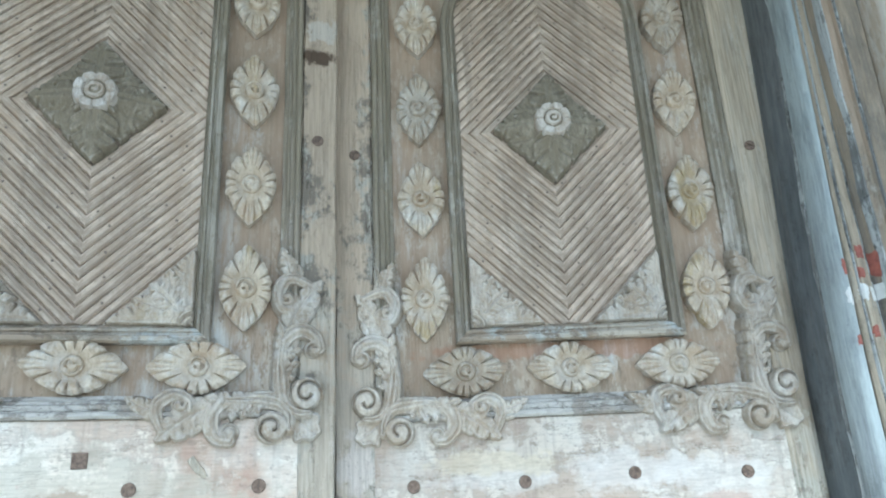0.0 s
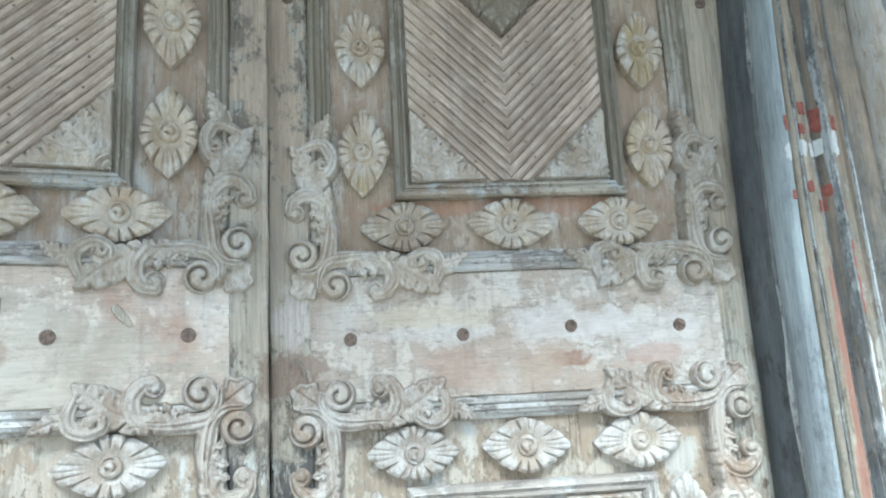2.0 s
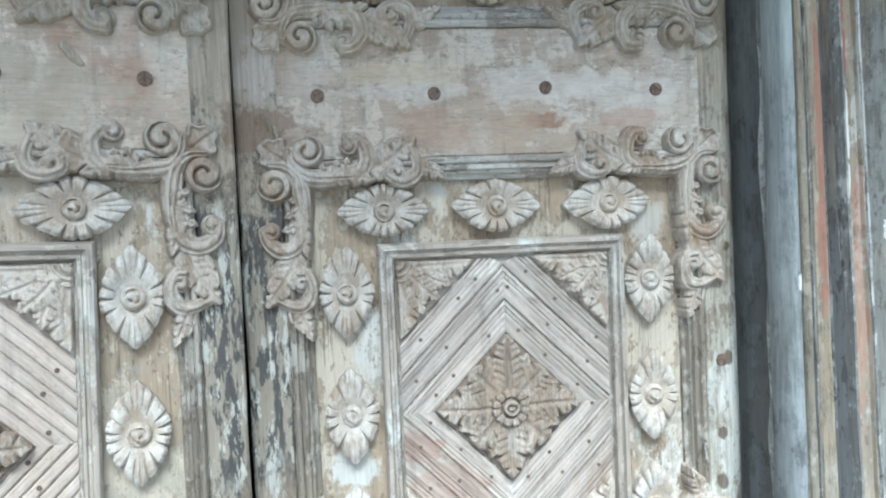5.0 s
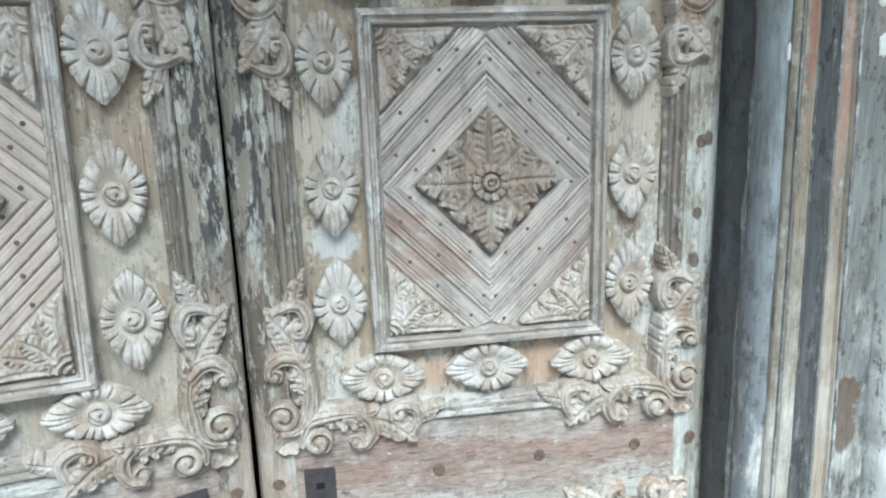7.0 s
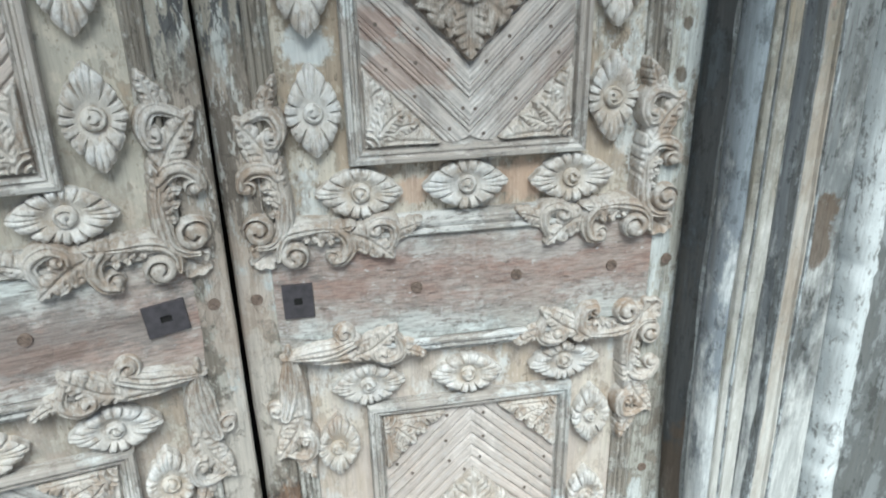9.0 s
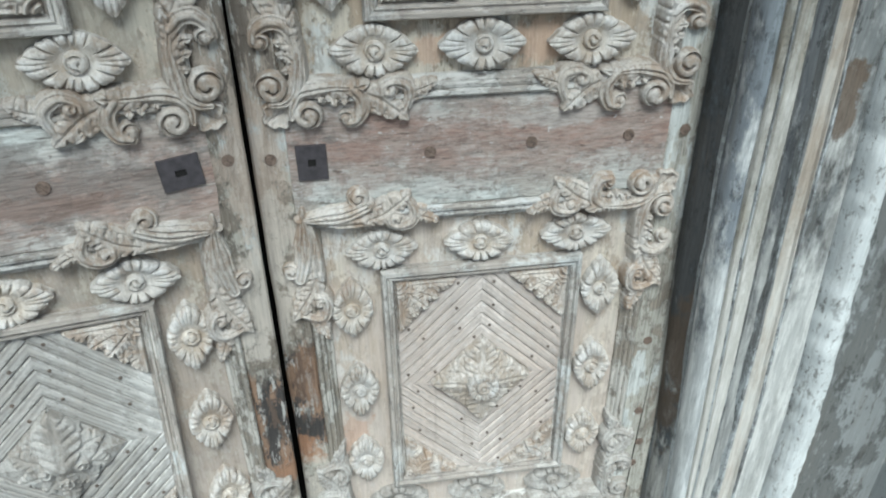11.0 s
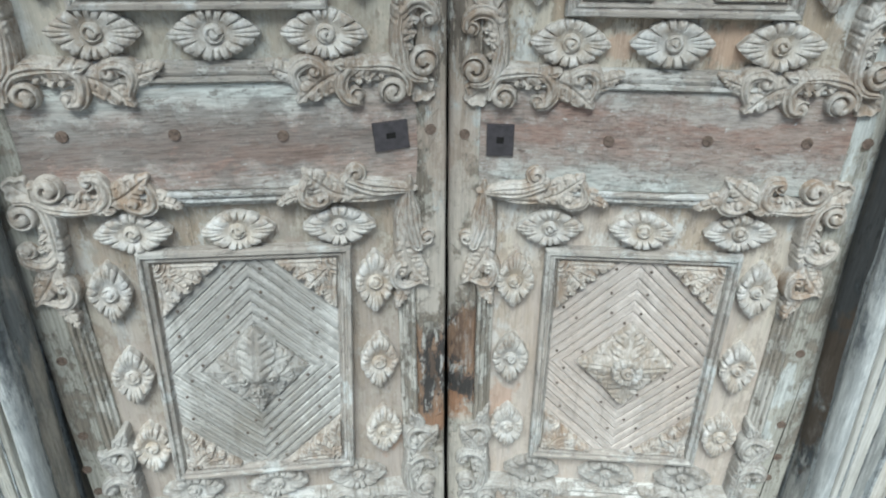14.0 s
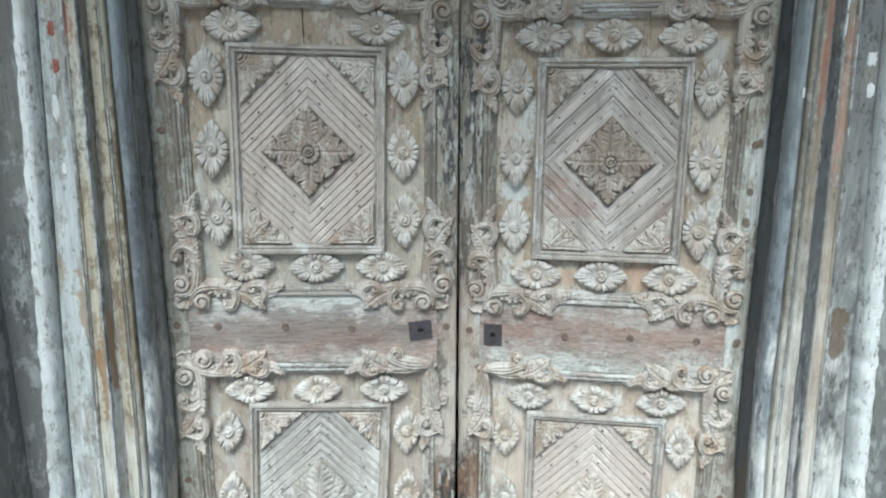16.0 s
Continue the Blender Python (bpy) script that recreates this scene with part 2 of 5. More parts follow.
M_RAIL = weathered("rail_wood", (0.49, 0.41, 0.345), (0.64, 0.585, 0.515), grain_axis=0, chip=0.55, patch=(0.66, 0.645, 0.60), patch_range=(0.46, 0.64), stain=RUST, stain_range=(0.62, 0.72), seed=5.0, grain=0.14,
                   blots=((0.055, 2.065, 0.035, 0.05, (0.24, 0.165, 0.125), 0.7), (0.47, 2.062, 0.035, 0.016, (0.32, 0.19, 0.135), 0.8), (0.30, 2.055, 0.07, 0.04, (0.46, 0.34, 0.275), 0.6), (0.43, 2.055, 0.05, 0.035, (0.48, 0.38, 0.30), 0.6), (0.26, 2.115, 0.12, 0.022, (0.68, 0.655, 0.63), 0.5), (0.46, 2.120, 0.12, 0.035, (0.70, 0.675, 0.65), 0.6), (0.62, 2.10, 0.11, 0.05, (0.69, 0.67, 0.645), 0.55), (0.24, 2.140, 0.14, 0.022, (0.64, 0.57, 0.44), 0.6), (0.60, 2.060, 0.06, 0.020, (0.47, 0.33, 0.27), 0.6), (-0.375, 2.105, 0.045, 0.032, (0.30, 0.16, 0.10), 0.85),
                          # first patch: shade painted over the left top rail, which came out too bright
                          (-0.45, 2.06, 0.40, 0.14, (0.41, 0.385, 0.325), 0.6), (-0.47, 2.06, 0.07, 0.06, (0.40, 0.215, 0.185), 0.7), (0.45, 0.075, 0.23, 0.050, (0.10, 0.108, 0.108), 0.95), (0.14, 0.035, 0.10, 0.025, (0.30, 0.225, 0.17), 0.8), (0.40, 0.000, 0.40, 0.020, (0.15, 0.145, 0.135), 0.85)), bump=0.35)
M_LOCKRAIL = weathered("lock_rail_wood", (0.44, 0.42, 0.385), (0.54, 0.555, 0.53), grain_axis=0, patch=WHITE, patch_range=(0.54, 0.60), stain=(0.20, 0.17, 0.15), stain_range=(0.62, 0.75), seed=8.0,
                       band=((0.32, 0.222, 0.187), 1.132, 0.085), blots=((-0.38, 1.15, 0.45, 0.070, (0.20, 0.185, 0.172), 0.6), (-0.30, 1.12, 0.12, 0.02, (0.24, 0.16, 0.13), 0.5), (0.52, 1.16, 0.12, 0.02, (0.50, 0.47, 0.44), 0.6)))
# broad left patch: greener grey paint, and shade to dim the left leaf
# top tone: brown wood, darkened further for the shade round the rosettes
M_FIELD = weathered("field_wood", (0.40, 0.33, 0.255), (0.53, 0.485, 0.41), patch=(0.58, 0.59, 0.57), patch_range=(0.54, 0.585), stain=(0.26, 0.195, 0.14), seed=11.0, grain=0.16, streak=0.5, low=(((0.49, 0.43, 0.385), 0.5, 1.3), ((0.335, 0.255, 0.19), 2.5, 1.95)), blots=((-0.40, 1.35, 0.40, 0.45, (0.36, 0.345, 0.30), 0.55), (0.30, 1.285, 0.05, 0.030, (0.50, 0.355, 0.265), 0.7), (0.49, 1.290, 0.06, 0.035, (0.50, 0.355, 0.265), 0.7), (0.155, 1.52, 0.035, 0.035, (0.60, 0.63, 0.63), 0.8), (0.155, 1.60, 0.03, 0.025, (0.45, 0.36, 0.18), 0.7),
                                                                                           (0.40, 2.325, 0.22, 0.018, (0.36, 0.20, 0.13), 0.6), (0.64, 1.90, 0.04, 0.05, (0.55, 0.56, 0.53), 0.7), (0.14, 0.42, 0.05, 0.08, (0.42, 0.26, 0.18), 0.5), (-0.13, 0.40, 0.04, 0.07, (0.43, 0.27, 0.19), 0.6)), bump=0.3)
M_MOULD = weathered("moulding_wood", (0.29, 0.26, 0.22), (0.50, 0.48, 0.44), patch=WHITE, patch_range=(0.57, 0.62), seed=15.0, grain=0.32, streak=0.3, low=(((0.25, 0.22, 0.165), 2.6, 2.05),))
M_MOULD_X = weathered("cross_moulding_wood", (0.39, 0.36, 0.325), (0.55, 0.54, 0.515), patch=(0.66, 0.67, 0.66), patch_range=(0.54, 0.60), seed=16.0, grain=0.28, grain_axis=0)
M_FRAME = weathered("panel_frame_wood", (0.44, 0.40, 0.36), (0.58, 0.56, 0.525), patch=(0.64, 0.655, 0.64), patch_range=(0.55, 0.61), seed=19.0, grain=0.30, local=True, grain_axis=0)
M_FRAME_TAN = weathered("panel_frame_top_wood", (0.36, 0.30, 0.235), (0.47, 0.43, 0.365), patch=(0.50, 0.53, 0.53), patch_range=(0.54, 0.60), seed=20.0, grain=0.3, local=True, grain_axis=0)
M_SLAT = weathered("slat_wood", (0.56, 0.50, 0.455), (0.75, 0.715, 0.675), worn=(0.40, 0.58), local=True, grain_axis=0, grain=0.58, seed=23.0, piece=0.10, bump=0.5, chip=0.7, stain=(0.36, 0.25, 0.20), stain_range=(0.57, 0.67), blots=((0.29, 1.49, 0.07, 0.05, (0.40, 0.24, 0.18), 0.4), (0.25, 1.545, 0.05, 0.03, (0.36, 0.21, 0.16), 0.5),))
M_SLAT_PALE = weathered("low_slat_wood", (0.56, 0.485, 0.43), (0.73, 0.665, 0.615), worn=(0.38, 0.56), local=True, grain_axis=0, grain=0.40, seed=25.0, piece=0.08, bump=0.5, chip=0.45, stain=(0.45, 0.36, 0.30), stain_range=(0.60, 0.70))
M_SLAT_GREY = weathered("grey_slat_wood", (0.46, 0.435, 0.40), (0.65, 0.64, 0.61), worn=(0.40, 0.56), local=True, grain_axis=0, grain=0.5, seed=27.0, piece=0.10, bump=0.5, chip=0.7, stain=(0.36, 0.33, 0.28), stain_range=(0.58, 0.68))
M_SLAT_TAN = weathered("top_slat_wood", (0.47, 0.37, 0.285), (0.66, 0.56, 0.465), worn=(0.42, 0.58), local=True, grain_axis=0, grain=0.5, seed=29.0, piece=0.10, bump=0.5, chip=0.4)
M_CARVED = weathered("carved_paint", (0.36, 0.295, 0.24), (0.51, 0.465, 0.415), worn=(0.44, 0.52), patch=(0.63, 0.61, 0.58), patch_range=(0.49, 0.66), chip=0.45, grime=0.25, stain=(0.34, 0.25, 0.18), stain_range=(0.56, 0.66), grain=0.12, seed=37.0, scale=26.0, bump=0.3, piece=0.08, worn_lit_ridges=0.45)
# darker grey carved paint: shade for the bright foot, grey for the left boss
M_CARVED_DIM = weathered("dim_carved_paint", (0.32, 0.295, 0.265), (0.43, 0.415, 0.39), worn=(0.42, 0.54), patch=(0.50, 0.495, 0.475), patch_range=(0.56, 0.64), chip=0.4, grime=0.2, stain=(0.26, 0.225, 0.185), stain_range=(0.58, 0.68), grain=0.15, seed=39.0, scale=22.0, bump=0.3, piece=0.08, worn_lit_ridges=0.3)
M_CARVED_TAN = weathered("carved_ochre", (0.39, 0.325, 0.255), (0.54, 0.49, 0.42), worn=(0.42, 0.56), patch=(0.63, 0.61, 0.57), patch_range=(0.49, 0.66), chip=0.35, grime=0.25, stain=(0.38, 0.32, 0.22), stain_range=(0.62, 0.70), grain=0.12, seed=41.0, scale=24.0, bump=0.3, worn_lit_ridges=0.45)
M_ROSETTE = weathered("rosette_paint", (0.42, 0.365, 0.31), (0.565, 0.535, 0.495), worn=(0.44, 0.52), patch=(0.645, 0.635, 0.615), patch_range=(0.48, 0.62), chip=0.35, grime=0.25, stain=(0.36, 0.285, 0.23), stain_range=(0.60, 0.70), grain=0.10, seed=38.0, scale=26.0, bump=0.3, piece=0.08, worn_lit_ridges=0.5,
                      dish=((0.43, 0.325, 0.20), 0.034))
M_ROSETTE_TAN = weathered("rosette_ochre", (0.42, 0.335, 0.25), (0.56, 0.495, 0.40), worn=(0.42, 0.56), patch=(0.64, 0.62, 0.575), patch_range=(0.48, 0.64), chip=0.35, grime=0.25, stain=(0.42, 0.33, 0.18), stain_range=(0.58, 0.66), grain=0.10, seed=42.0, scale=24.0, bump=0.3, piece=0.12, worn_lit_ridges=0.5,
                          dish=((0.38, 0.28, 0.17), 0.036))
M_BOSS = weathered("boss_wood", (0.36, 0.295, 0.24), (0.56, 0.51, 0.455), worn=(0.46, 0.56), grain=0.4, seed=43.0, scale=18.0, worn_lit_ridges=0.6, chip=0.5)
# darker copy of the boss wood: shade between the leaves put into the ground
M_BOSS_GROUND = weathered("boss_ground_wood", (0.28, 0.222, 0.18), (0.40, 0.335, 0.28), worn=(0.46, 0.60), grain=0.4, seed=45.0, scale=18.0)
M_BOSS_TOP = weathered("top_boss_wood", (0.22, 0.19, 0.14), (0.34, 0.305, 0.24), worn=(0.44, 0.58), grain=0.10, seed=46.0, scale=18.0, chip=0.4, worn_lit_ridges=0.75, piece=0.0)
M_BOSS_PALE = weathered("pale_boss_wood", (0.40, 0.345, 0.29), (0.57, 0.53, 0.485), worn=(0.46, 0.56), grain=0.12, seed=44.0, scale=18.0, chip=0.35, grime=0.2, worn_lit_ridges=0.5)
M_IRON = plain("dark_iron", (0.075, 0.068, 0.075), 0.6, 0.3)
M_NAIL = plain("nail_iron", (0.15, 0.12, 0.10), 0.7, 0.1)
M_SCREW = plain("rusty_plug", (0.17, 0.125, 0.10), 0.8, 0, 0.45, 160.0)
# near-black colour in place of shade: inside, in splits, in the keyhole
M_SHADE_BLACK = plain("shade_black", (0.01, 0.009, 0.008), 0.9)
M_JDARK = weathered("jamb_dark_paint", (0.070, 0.072, 0.073), (0.078, 0.088, 0.095), patch=(0.13, 0.145, 0.155), patch_range=(0.60, 0.72), stain=(0.09, 0.07, 0.055), seed=51.0, grain=0.24, grime=0.28, chip=0.8, scale=5.0, piece=0, streak=0.12, low=(((0.44, 0.435, 0.41), 0.30, 0.62), ((0.17, 0.18, 0.185), 2.8, 1.9)),
                    blots=((0.80, 0.66, 0.03, 0.16, (0.10, 0.075, 0.055), 0.8), (0.79, 0.46, 0.03, 0.12, (0.09, 0.068, 0.05), 0.75), (-0.80, 0.50, 0.05, 0.12, (0.10, 0.07, 0.05), 0.9)))
M_LDARK = weathered("old_dark_paint", (0.12, 0.12, 0.115), (0.15, 0.16, 0.165), patch=(0.24, 0.25, 0.25), patch_range=(0.55, 0.66), stain=(0.20, 0.15, 0.10), stain_range=(0.56, 0.66), seed=52.0, grain=0.24, grime=0.28, chip=0.8, scale=5.0, piece=0, streak=0.12, low=(((0.44, 0.40, 0.34), 0.55, 0.90),))
M_JHOLLOW = weathered("jamb_hollow_paint", (0.115, 0.12, 0.125), (0.155, 0.165, 0.175), patch=(0.27, 0.28, 0.285), patch_range=(0.54, 0.66), stain=(0.12, 0.10, 0.08), seed=53.0, grain=0.24, grime=0.28, chip=0.8, scale=5.0, piece=0, streak=0.12,
                      low=(((0.64, 0.645, 0.62), 0.80, 1.2), ((0.34, 0.28, 0.21), 2.6, 1.9)))
M_JPALE = weathered("worn_arris", (0.20, 0.205, 0.205), (0.47, 0.50, 0.51), worn=(0.44, 0.53), seed=54.0, grain=0.3, scale=9.0, piece=0, streak=0.2)
M_JBLUE = weathered("jamb_blue_paint", (0.16, 0.175, 0.19), (0.225, 0.25, 0.275), patch=(0.35, 0.385, 0.41), patch_range=(0.56, 0.67), stain=(0.12, 0.105, 0.09), seed=55.0, rough=0.55, grain=0.24, grime=0.28, chip=0.8, scale=5.0, piece=0, streak=0.10, low=(((0.66, 0.68, 0.67), 0.78, 1.1), ((0.42, 0.485, 0.505), 2.5, 1.3)))
M_JOCHRE = weathered("jamb_ochre_paint", (0.24, 0.225, 0.19), (0.37, 0.365, 0.325), patch=(0.34, 0.29, 0.22), patch_range=(0.55, 0.64), stain=(0.15, 0.125, 0.10), seed=59.0, grain=0.24, grime=0.28, chip=0.8, scale=6.0, piece=0, streak=0.10, low=(((0.38, 0.365, 0.325), 1.1, 1.5), ((0.64, 0.63, 0.595), 0.80, 1.2), ((0.43, 0.37, 0.29), 2.5, 1.8)),
                     blots=((0.834, 1.98, 0.010, 0.26, (0.36, 0.17, 0.13), 0.65), (-0.88, 1.15, 0.03, 0.12, (0.29, 0.175, 0.10), 0.8),))
M_JRED = weathered("jamb_red_paint", (0.27, 0.24, 0.195), (0.39, 0.39, 0.36), patch=(0.36, 0.19, 0.14), patch_range=(0.57, 0.63), stain=(0.21, 0.15, 0.10), seed=60.0, grain=0.24, grime=0.28, chip=0.8, scale=6.0, piece=0, streak=0.12, low=(((0.43, 0.375, 0.315), 1.3, 1.75), ((0.40, 0.315, 0.24), 2.6, 2.1), ((0.60, 0.59, 0.55), 0.65, 1.1)),
                   blots=((-0.90, 1.10, 0.03, 0.10, (0.30, 0.18, 0.10), 0.8), (0.870, 1.80, 0.012, 0.24, (0.38, 0.20, 0.15), 0.45)))
M_JGREY = weathered("jamb_grey_paint", (0.13, 0.13, 0.125), (0.185, 0.195, 0.195), patch=(0.30, 0.31, 0.305), patch_range=(0.55, 0.65), stain=(0.17, 0.135, 0.105), seed=63.0, grain=0.24, grime=0.28, chip=0.8, scale=5.0, piece=0, streak=0.12, low=(((0.66, 0.665, 0.64), 0.80, 1.25), ((0.38, 0.315, 0.24), 2.8, 2.0)),
                    blots=((0.930, 1.20, 0.02, 0.08, (0.13, 0.09, 0.06), 0.8),))
M_LPALE = weathered("pale_surround_paint", (0.40, 0.385, 0.35), (0.52, 0.555, 0.555), patch=(0.62, 0.66, 0.66), patch_range=(0.50, 0.56), stain=(0.34, 0.27, 0.19), stain_range=(0.60, 0.68), seed=64.0, grain=0.35, scale=5.0, piece=0, streak=0.15, chip=0.7,
                    blots=((-0.91, 1.25, 0.02, 0.16, (0.33, 0.235, 0.14), 0.75), (-0.965, 1.40, 0.02, 0.10, (0.38, 0.31, 0.21), 0.6)))
M_LOCHRE = weathered("brown_surround_paint", (0.27, 0.215, 0.15), (0.44, 0.40, 0.32), patch=(0.54, 0.545, 0.50), patch_range=(0.54, 0.60), stain=(0.24, 0.165, 0.10), seed=65.0, grain=0.24, scale=6.0, piece=0, streak=0.12, chip=0.8, low=(((0.58, 0.575, 0.53), 0.8, 1.3),),
                     blots=((-0.905, 2.02, 0.03, 0.20, (0.37, 0.16, 0.11), 0.75), (-0.89, 1.10, 0.02, 0.12, (0.30, 0.18, 0.09), 0.8)), grime=0.28)
M_PLASTER = weathered("white_plaster", (0.42, 0.42, 0.40), (0.60, 0.63, 0.63), worn=(0.36, 0.42), patch=(0.68, 0.71, 0.71), patch_range=(0.48, 0.56), seed=67.0, grain=0.12, scale=9.0, piece=0, bump=0.7, low=(((0.42, 0.35, 0.27), 2.6, 1.95),))
M_STONE = weathered("grey_render", (0.16, 0.165, 0.16), (0.27, 0.285, 0.285), patch=(0.46, 0.455, 0.43), patch_range=(0.54, 0.64), stain=(0.10, 0.095, 0.09), seed=71.0, grain=0.1, scale=3.5, piece=0)
M_RED = plain("red_paint", (0.28, 0.095, 0.072), 0.6, 0, 0.25, 90.0, 0.4)
M_WHITE = plain("white_paint", (0.62, 0.645, 0.645), 0.6, 0, 0.08, 90.0, 0.4)
M_STEP = plain("threshold_stone", (0.17, 0.19, 0.205), 0.85, 0, 0.3, 14.0, 0.5)
M_GROUND = plain("paving", (0.12, 0.118, 0.112), 0.9, 0, 0.3, 9.0, 0.4)


# ---------------------------------------------------------------- mesh helpers
def mesh_of(name, verts, faces, material, smooth=False):
    me = bpy.data.meshes.new(name)
    me.from_pydata([tuple(v) for v in verts], [], faces)
    bm = bmesh.new()
    bm.from_mesh(me)
    bmesh.ops.recalc_face_normals(bm, faces=bm.faces)
    bm.to_mesh(me)
    bm.free()
    me.materials.append(material)
    if smooth:
        me.polygons.foreach_set("use_smooth", [True] * len(me.polygons))
        me.set_sharp_from_angle(angle=radians(48))
    return me


def part(name, me, parent, m=None, label=""):
    """One mesh object under a thing or a part."""
    ob = new(name, me)
    ob.parent = parent
    if m is not None:
        ob.matrix_basis = m
    return tagged(ob, label) if label else ob


def spot(u, v, d=0.0, turn=0.0):
    """A place on a leaf: along it, up, into it; turned in its plane (degrees, towards the right side down)."""
    return Matrix.Translation((u, d, v)) @ Matrix.Rotation(radians(turn), 4, "Y")


def board(x0, x1, z0, z1, y0, y1, bevel=0.003, cuts=6, wobble=0.0008):
    """A board with worn edges: front at y0, back at y1."""
    rnd = random.Random(int(1e4 * (x0 + 3 * x1 + 7 * z0 + 11 * z1)))
    long_z = z1 - z0 > x1 - x0
    verts, faces = [], []
    ring = 8
    for i in range(cuts + 1):
        f = i / cuts
        w = [rnd.uniform(-wobble, wobble) for _ in range(4)]
        if long_z:
            z = z0 + f * (z1 - z0)
            for x, y in ((x0 + w[0], y0 + bevel), (x0 + bevel + w[0], y0), (x1 - bevel + w[1], y0), (x1 + w[1], y0 + bevel), (x1, y1 - bevel), (x1 - bevel, y1), (x0 + bevel, y1), (x0, y1 - bevel)):
                verts.append((x, y, z))
        else:
            x = x0 + f * (x1 - x0)
            for z, y in ((z0 + w[0], y0 + bevel), (z0 + bevel + w[0], y0), (z1 - bevel + w[1], y0), (z1 + w[1], y0 + bevel), (z1, y1 - bevel), (z1 - bevel, y1), (z0 + bevel, y1), (z0, y1 - bevel)):
                verts.append((x, y, z))
    for i in range(cuts):
        for j in range(ring):
            a, b = i * ring + j, i * ring + (j + 1) % ring
            faces.append((a, b, b + ring, a + ring))
    faces += [tuple(range(ring)), tuple(cuts * ring + j for j in range(ring))]
    return verts, faces


def straight(profile, x0, x1, axis, steps=8, wob=0.0006, seed=0):
    """A moulding along x (axis 0: profile in z, y) or along z (axis 2: profile in x, y)."""
    rnd = random.Random(seed)
    verts, faces = [], []
    k = len(profile)
    for i in range(steps + 1):
        s = x0 + (x1 - x0) * i / steps
        w, h = rnd.uniform(-wob, wob), rnd.uniform(-wob, wob)
        for c, y in profile:
            verts.append((s, y + h, c + w) if axis == 0 else (c + w, y + h, s))
    for i in range(steps):
        for j in range(k - 1):
            a = i * k + j
            faces.append((a, a + 1, a + 1 + k, a + k))
    faces += [tuple(range(k)), tuple(steps * k + j for j in range(k))]
    return verts, faces


# ---------------------------------------------------------------- carving
def bumpy(x, lo, hi):
    t = min(1.0, max(0.0, (x - lo) / (hi - lo)))
    return t * t * (3 - 2 * t)


def rosette_mesh(name, a, b, h, material, petals=14, seed=0):
    """An oval flower: pointed fingered leaves at both ends, cupped petals along its sides parted by cut lines, a round button with a coil; long axis along x."""
    rnd = random.Random(seed)
    n, rings = 288, [0.0, 0.06, 0.11, 0.155, 0.195, 0.225, 0.24, 0.27, 0.32, 0.38, 0.45, 0.53, 0.61, 0.69, 0.77, 0.84, 0.90, 0.95, 0.985, 1.0, 1.0]
    sides = petals // 2 - 1
    cuts = []  # the angles of the cut lines, closer together beside the ends
    for half in (0, 1):
        for i in range(sides + 1):
            f = 0.34 + (math.pi - 0.68) * i / sides
            cuts.append(half * math.pi + f + 0.14 * math.sin(2 * f) + rnd.uniform(-0.06, 0.06))
    lift = [rnd.uniform(-0.08, 0.10) for _ in cuts]
    size = [rnd.uniform(0.96, 1.04) for _ in cuts]
    keen = [rnd.uniform(0.7, 1.2) for _ in cuts]
    coil = rnd.uniform(0, 6)
    knob = min(a, b) * rnd.uniform(0.34, 0.40)
    m = len(cuts)
    verts, faces = [], []
    for j, rho in enumerate(rings):
        for i in range(n):
            f = math.tau * i / n
            k = max((q for q in range(m) if cuts[q] <= f), default=m - 1)
            lo, hi = cuts[k], cuts[(k + 1) % m]
            lo, hi = (lo - math.tau if f < lo else lo), (hi + math.tau if hi < f else hi)
            mid = abs(2 * (f - lo) / (hi - lo) - 1)  # 0 in the middle of a petal, 1 at its cut lines
            near = min(abs(f - lo), abs(hi - f))
            off = abs(math.asin(max(-1.0, min(1.0, math.sin(f))))) if abs(math.cos(f)) > 0.5 else 9.0
            oval = (abs(math.cos(f)) ** 1.48 / a ** 1.48 + abs(math.sin(f)) ** 1.48 / b ** 1.48) ** (-1 / 1.48)
            point = math.exp(-(off / 0.10) ** 2)
            notch = math.exp(-(near * oval / 0.0042) ** 2)
            nick = math.exp(-(mid * (hi - lo) * oval / 0.0060) ** 2) if off > 0.34 else math.exp(-((off - 0.17) * oval / 0.0035) ** 2)
            full = oval * (1.0 + 0.045 * point) * (1 + (size[k] - 1) * (1 - notch)) * (1 - 0.055 * notch - 0.016 * nick)
            rr = knob * rho / 0.24 if rho <= 0.24 else knob + (full - knob) * (rho - 0.24) / 0.76
            if rho <= 0.24:
                g = math.exp(-((rr - knob * (0.22 + 0.50 * ((f - coil) % math.tau) / math.tau)) / 0.0019) ** 2)
                y = h * (0.94 - 0.24 * (rho / 0.24) ** 3 - 0.26 * g * (rho > 0.03))
                if rho > 0.23:
                    y = h * 0.52
            else:
                spread = 0.0010 + 0.0011 * bumpy(rho, 0.45, 0.95)
                cut = math.exp(-(near * rr / spread) ** 2)
                y = h * (0.55 + 0.24 * bumpy(rho, 0.26, 0.66) - 0.17 * bumpy(rho, 0.84, 1.0))
                y += h * lift[k] * bumpy(rho, 0.4, 0.8) * (1 - mid ** 4)
                y -= h * 0.22 * keen[k] * cut * bumpy(rho, 0.40, 0.66)
                y += h * 0.03 * (1 - mid * mid) * bumpy(rho, 0.5, 0.8) - h * 0.05 * math.exp(-(mid / 0.12) ** 2) * bumpy(rho, 0.72, 0.9)
                if off < 0.34:
                    y -= h * 0.13 * (math.exp(-((off - 0.15) * rr / 0.0016) ** 2) + 0.6 * math.exp(-(off * rr / 0.0014) ** 2)) * bumpy(rho, 0.45, 0.65)
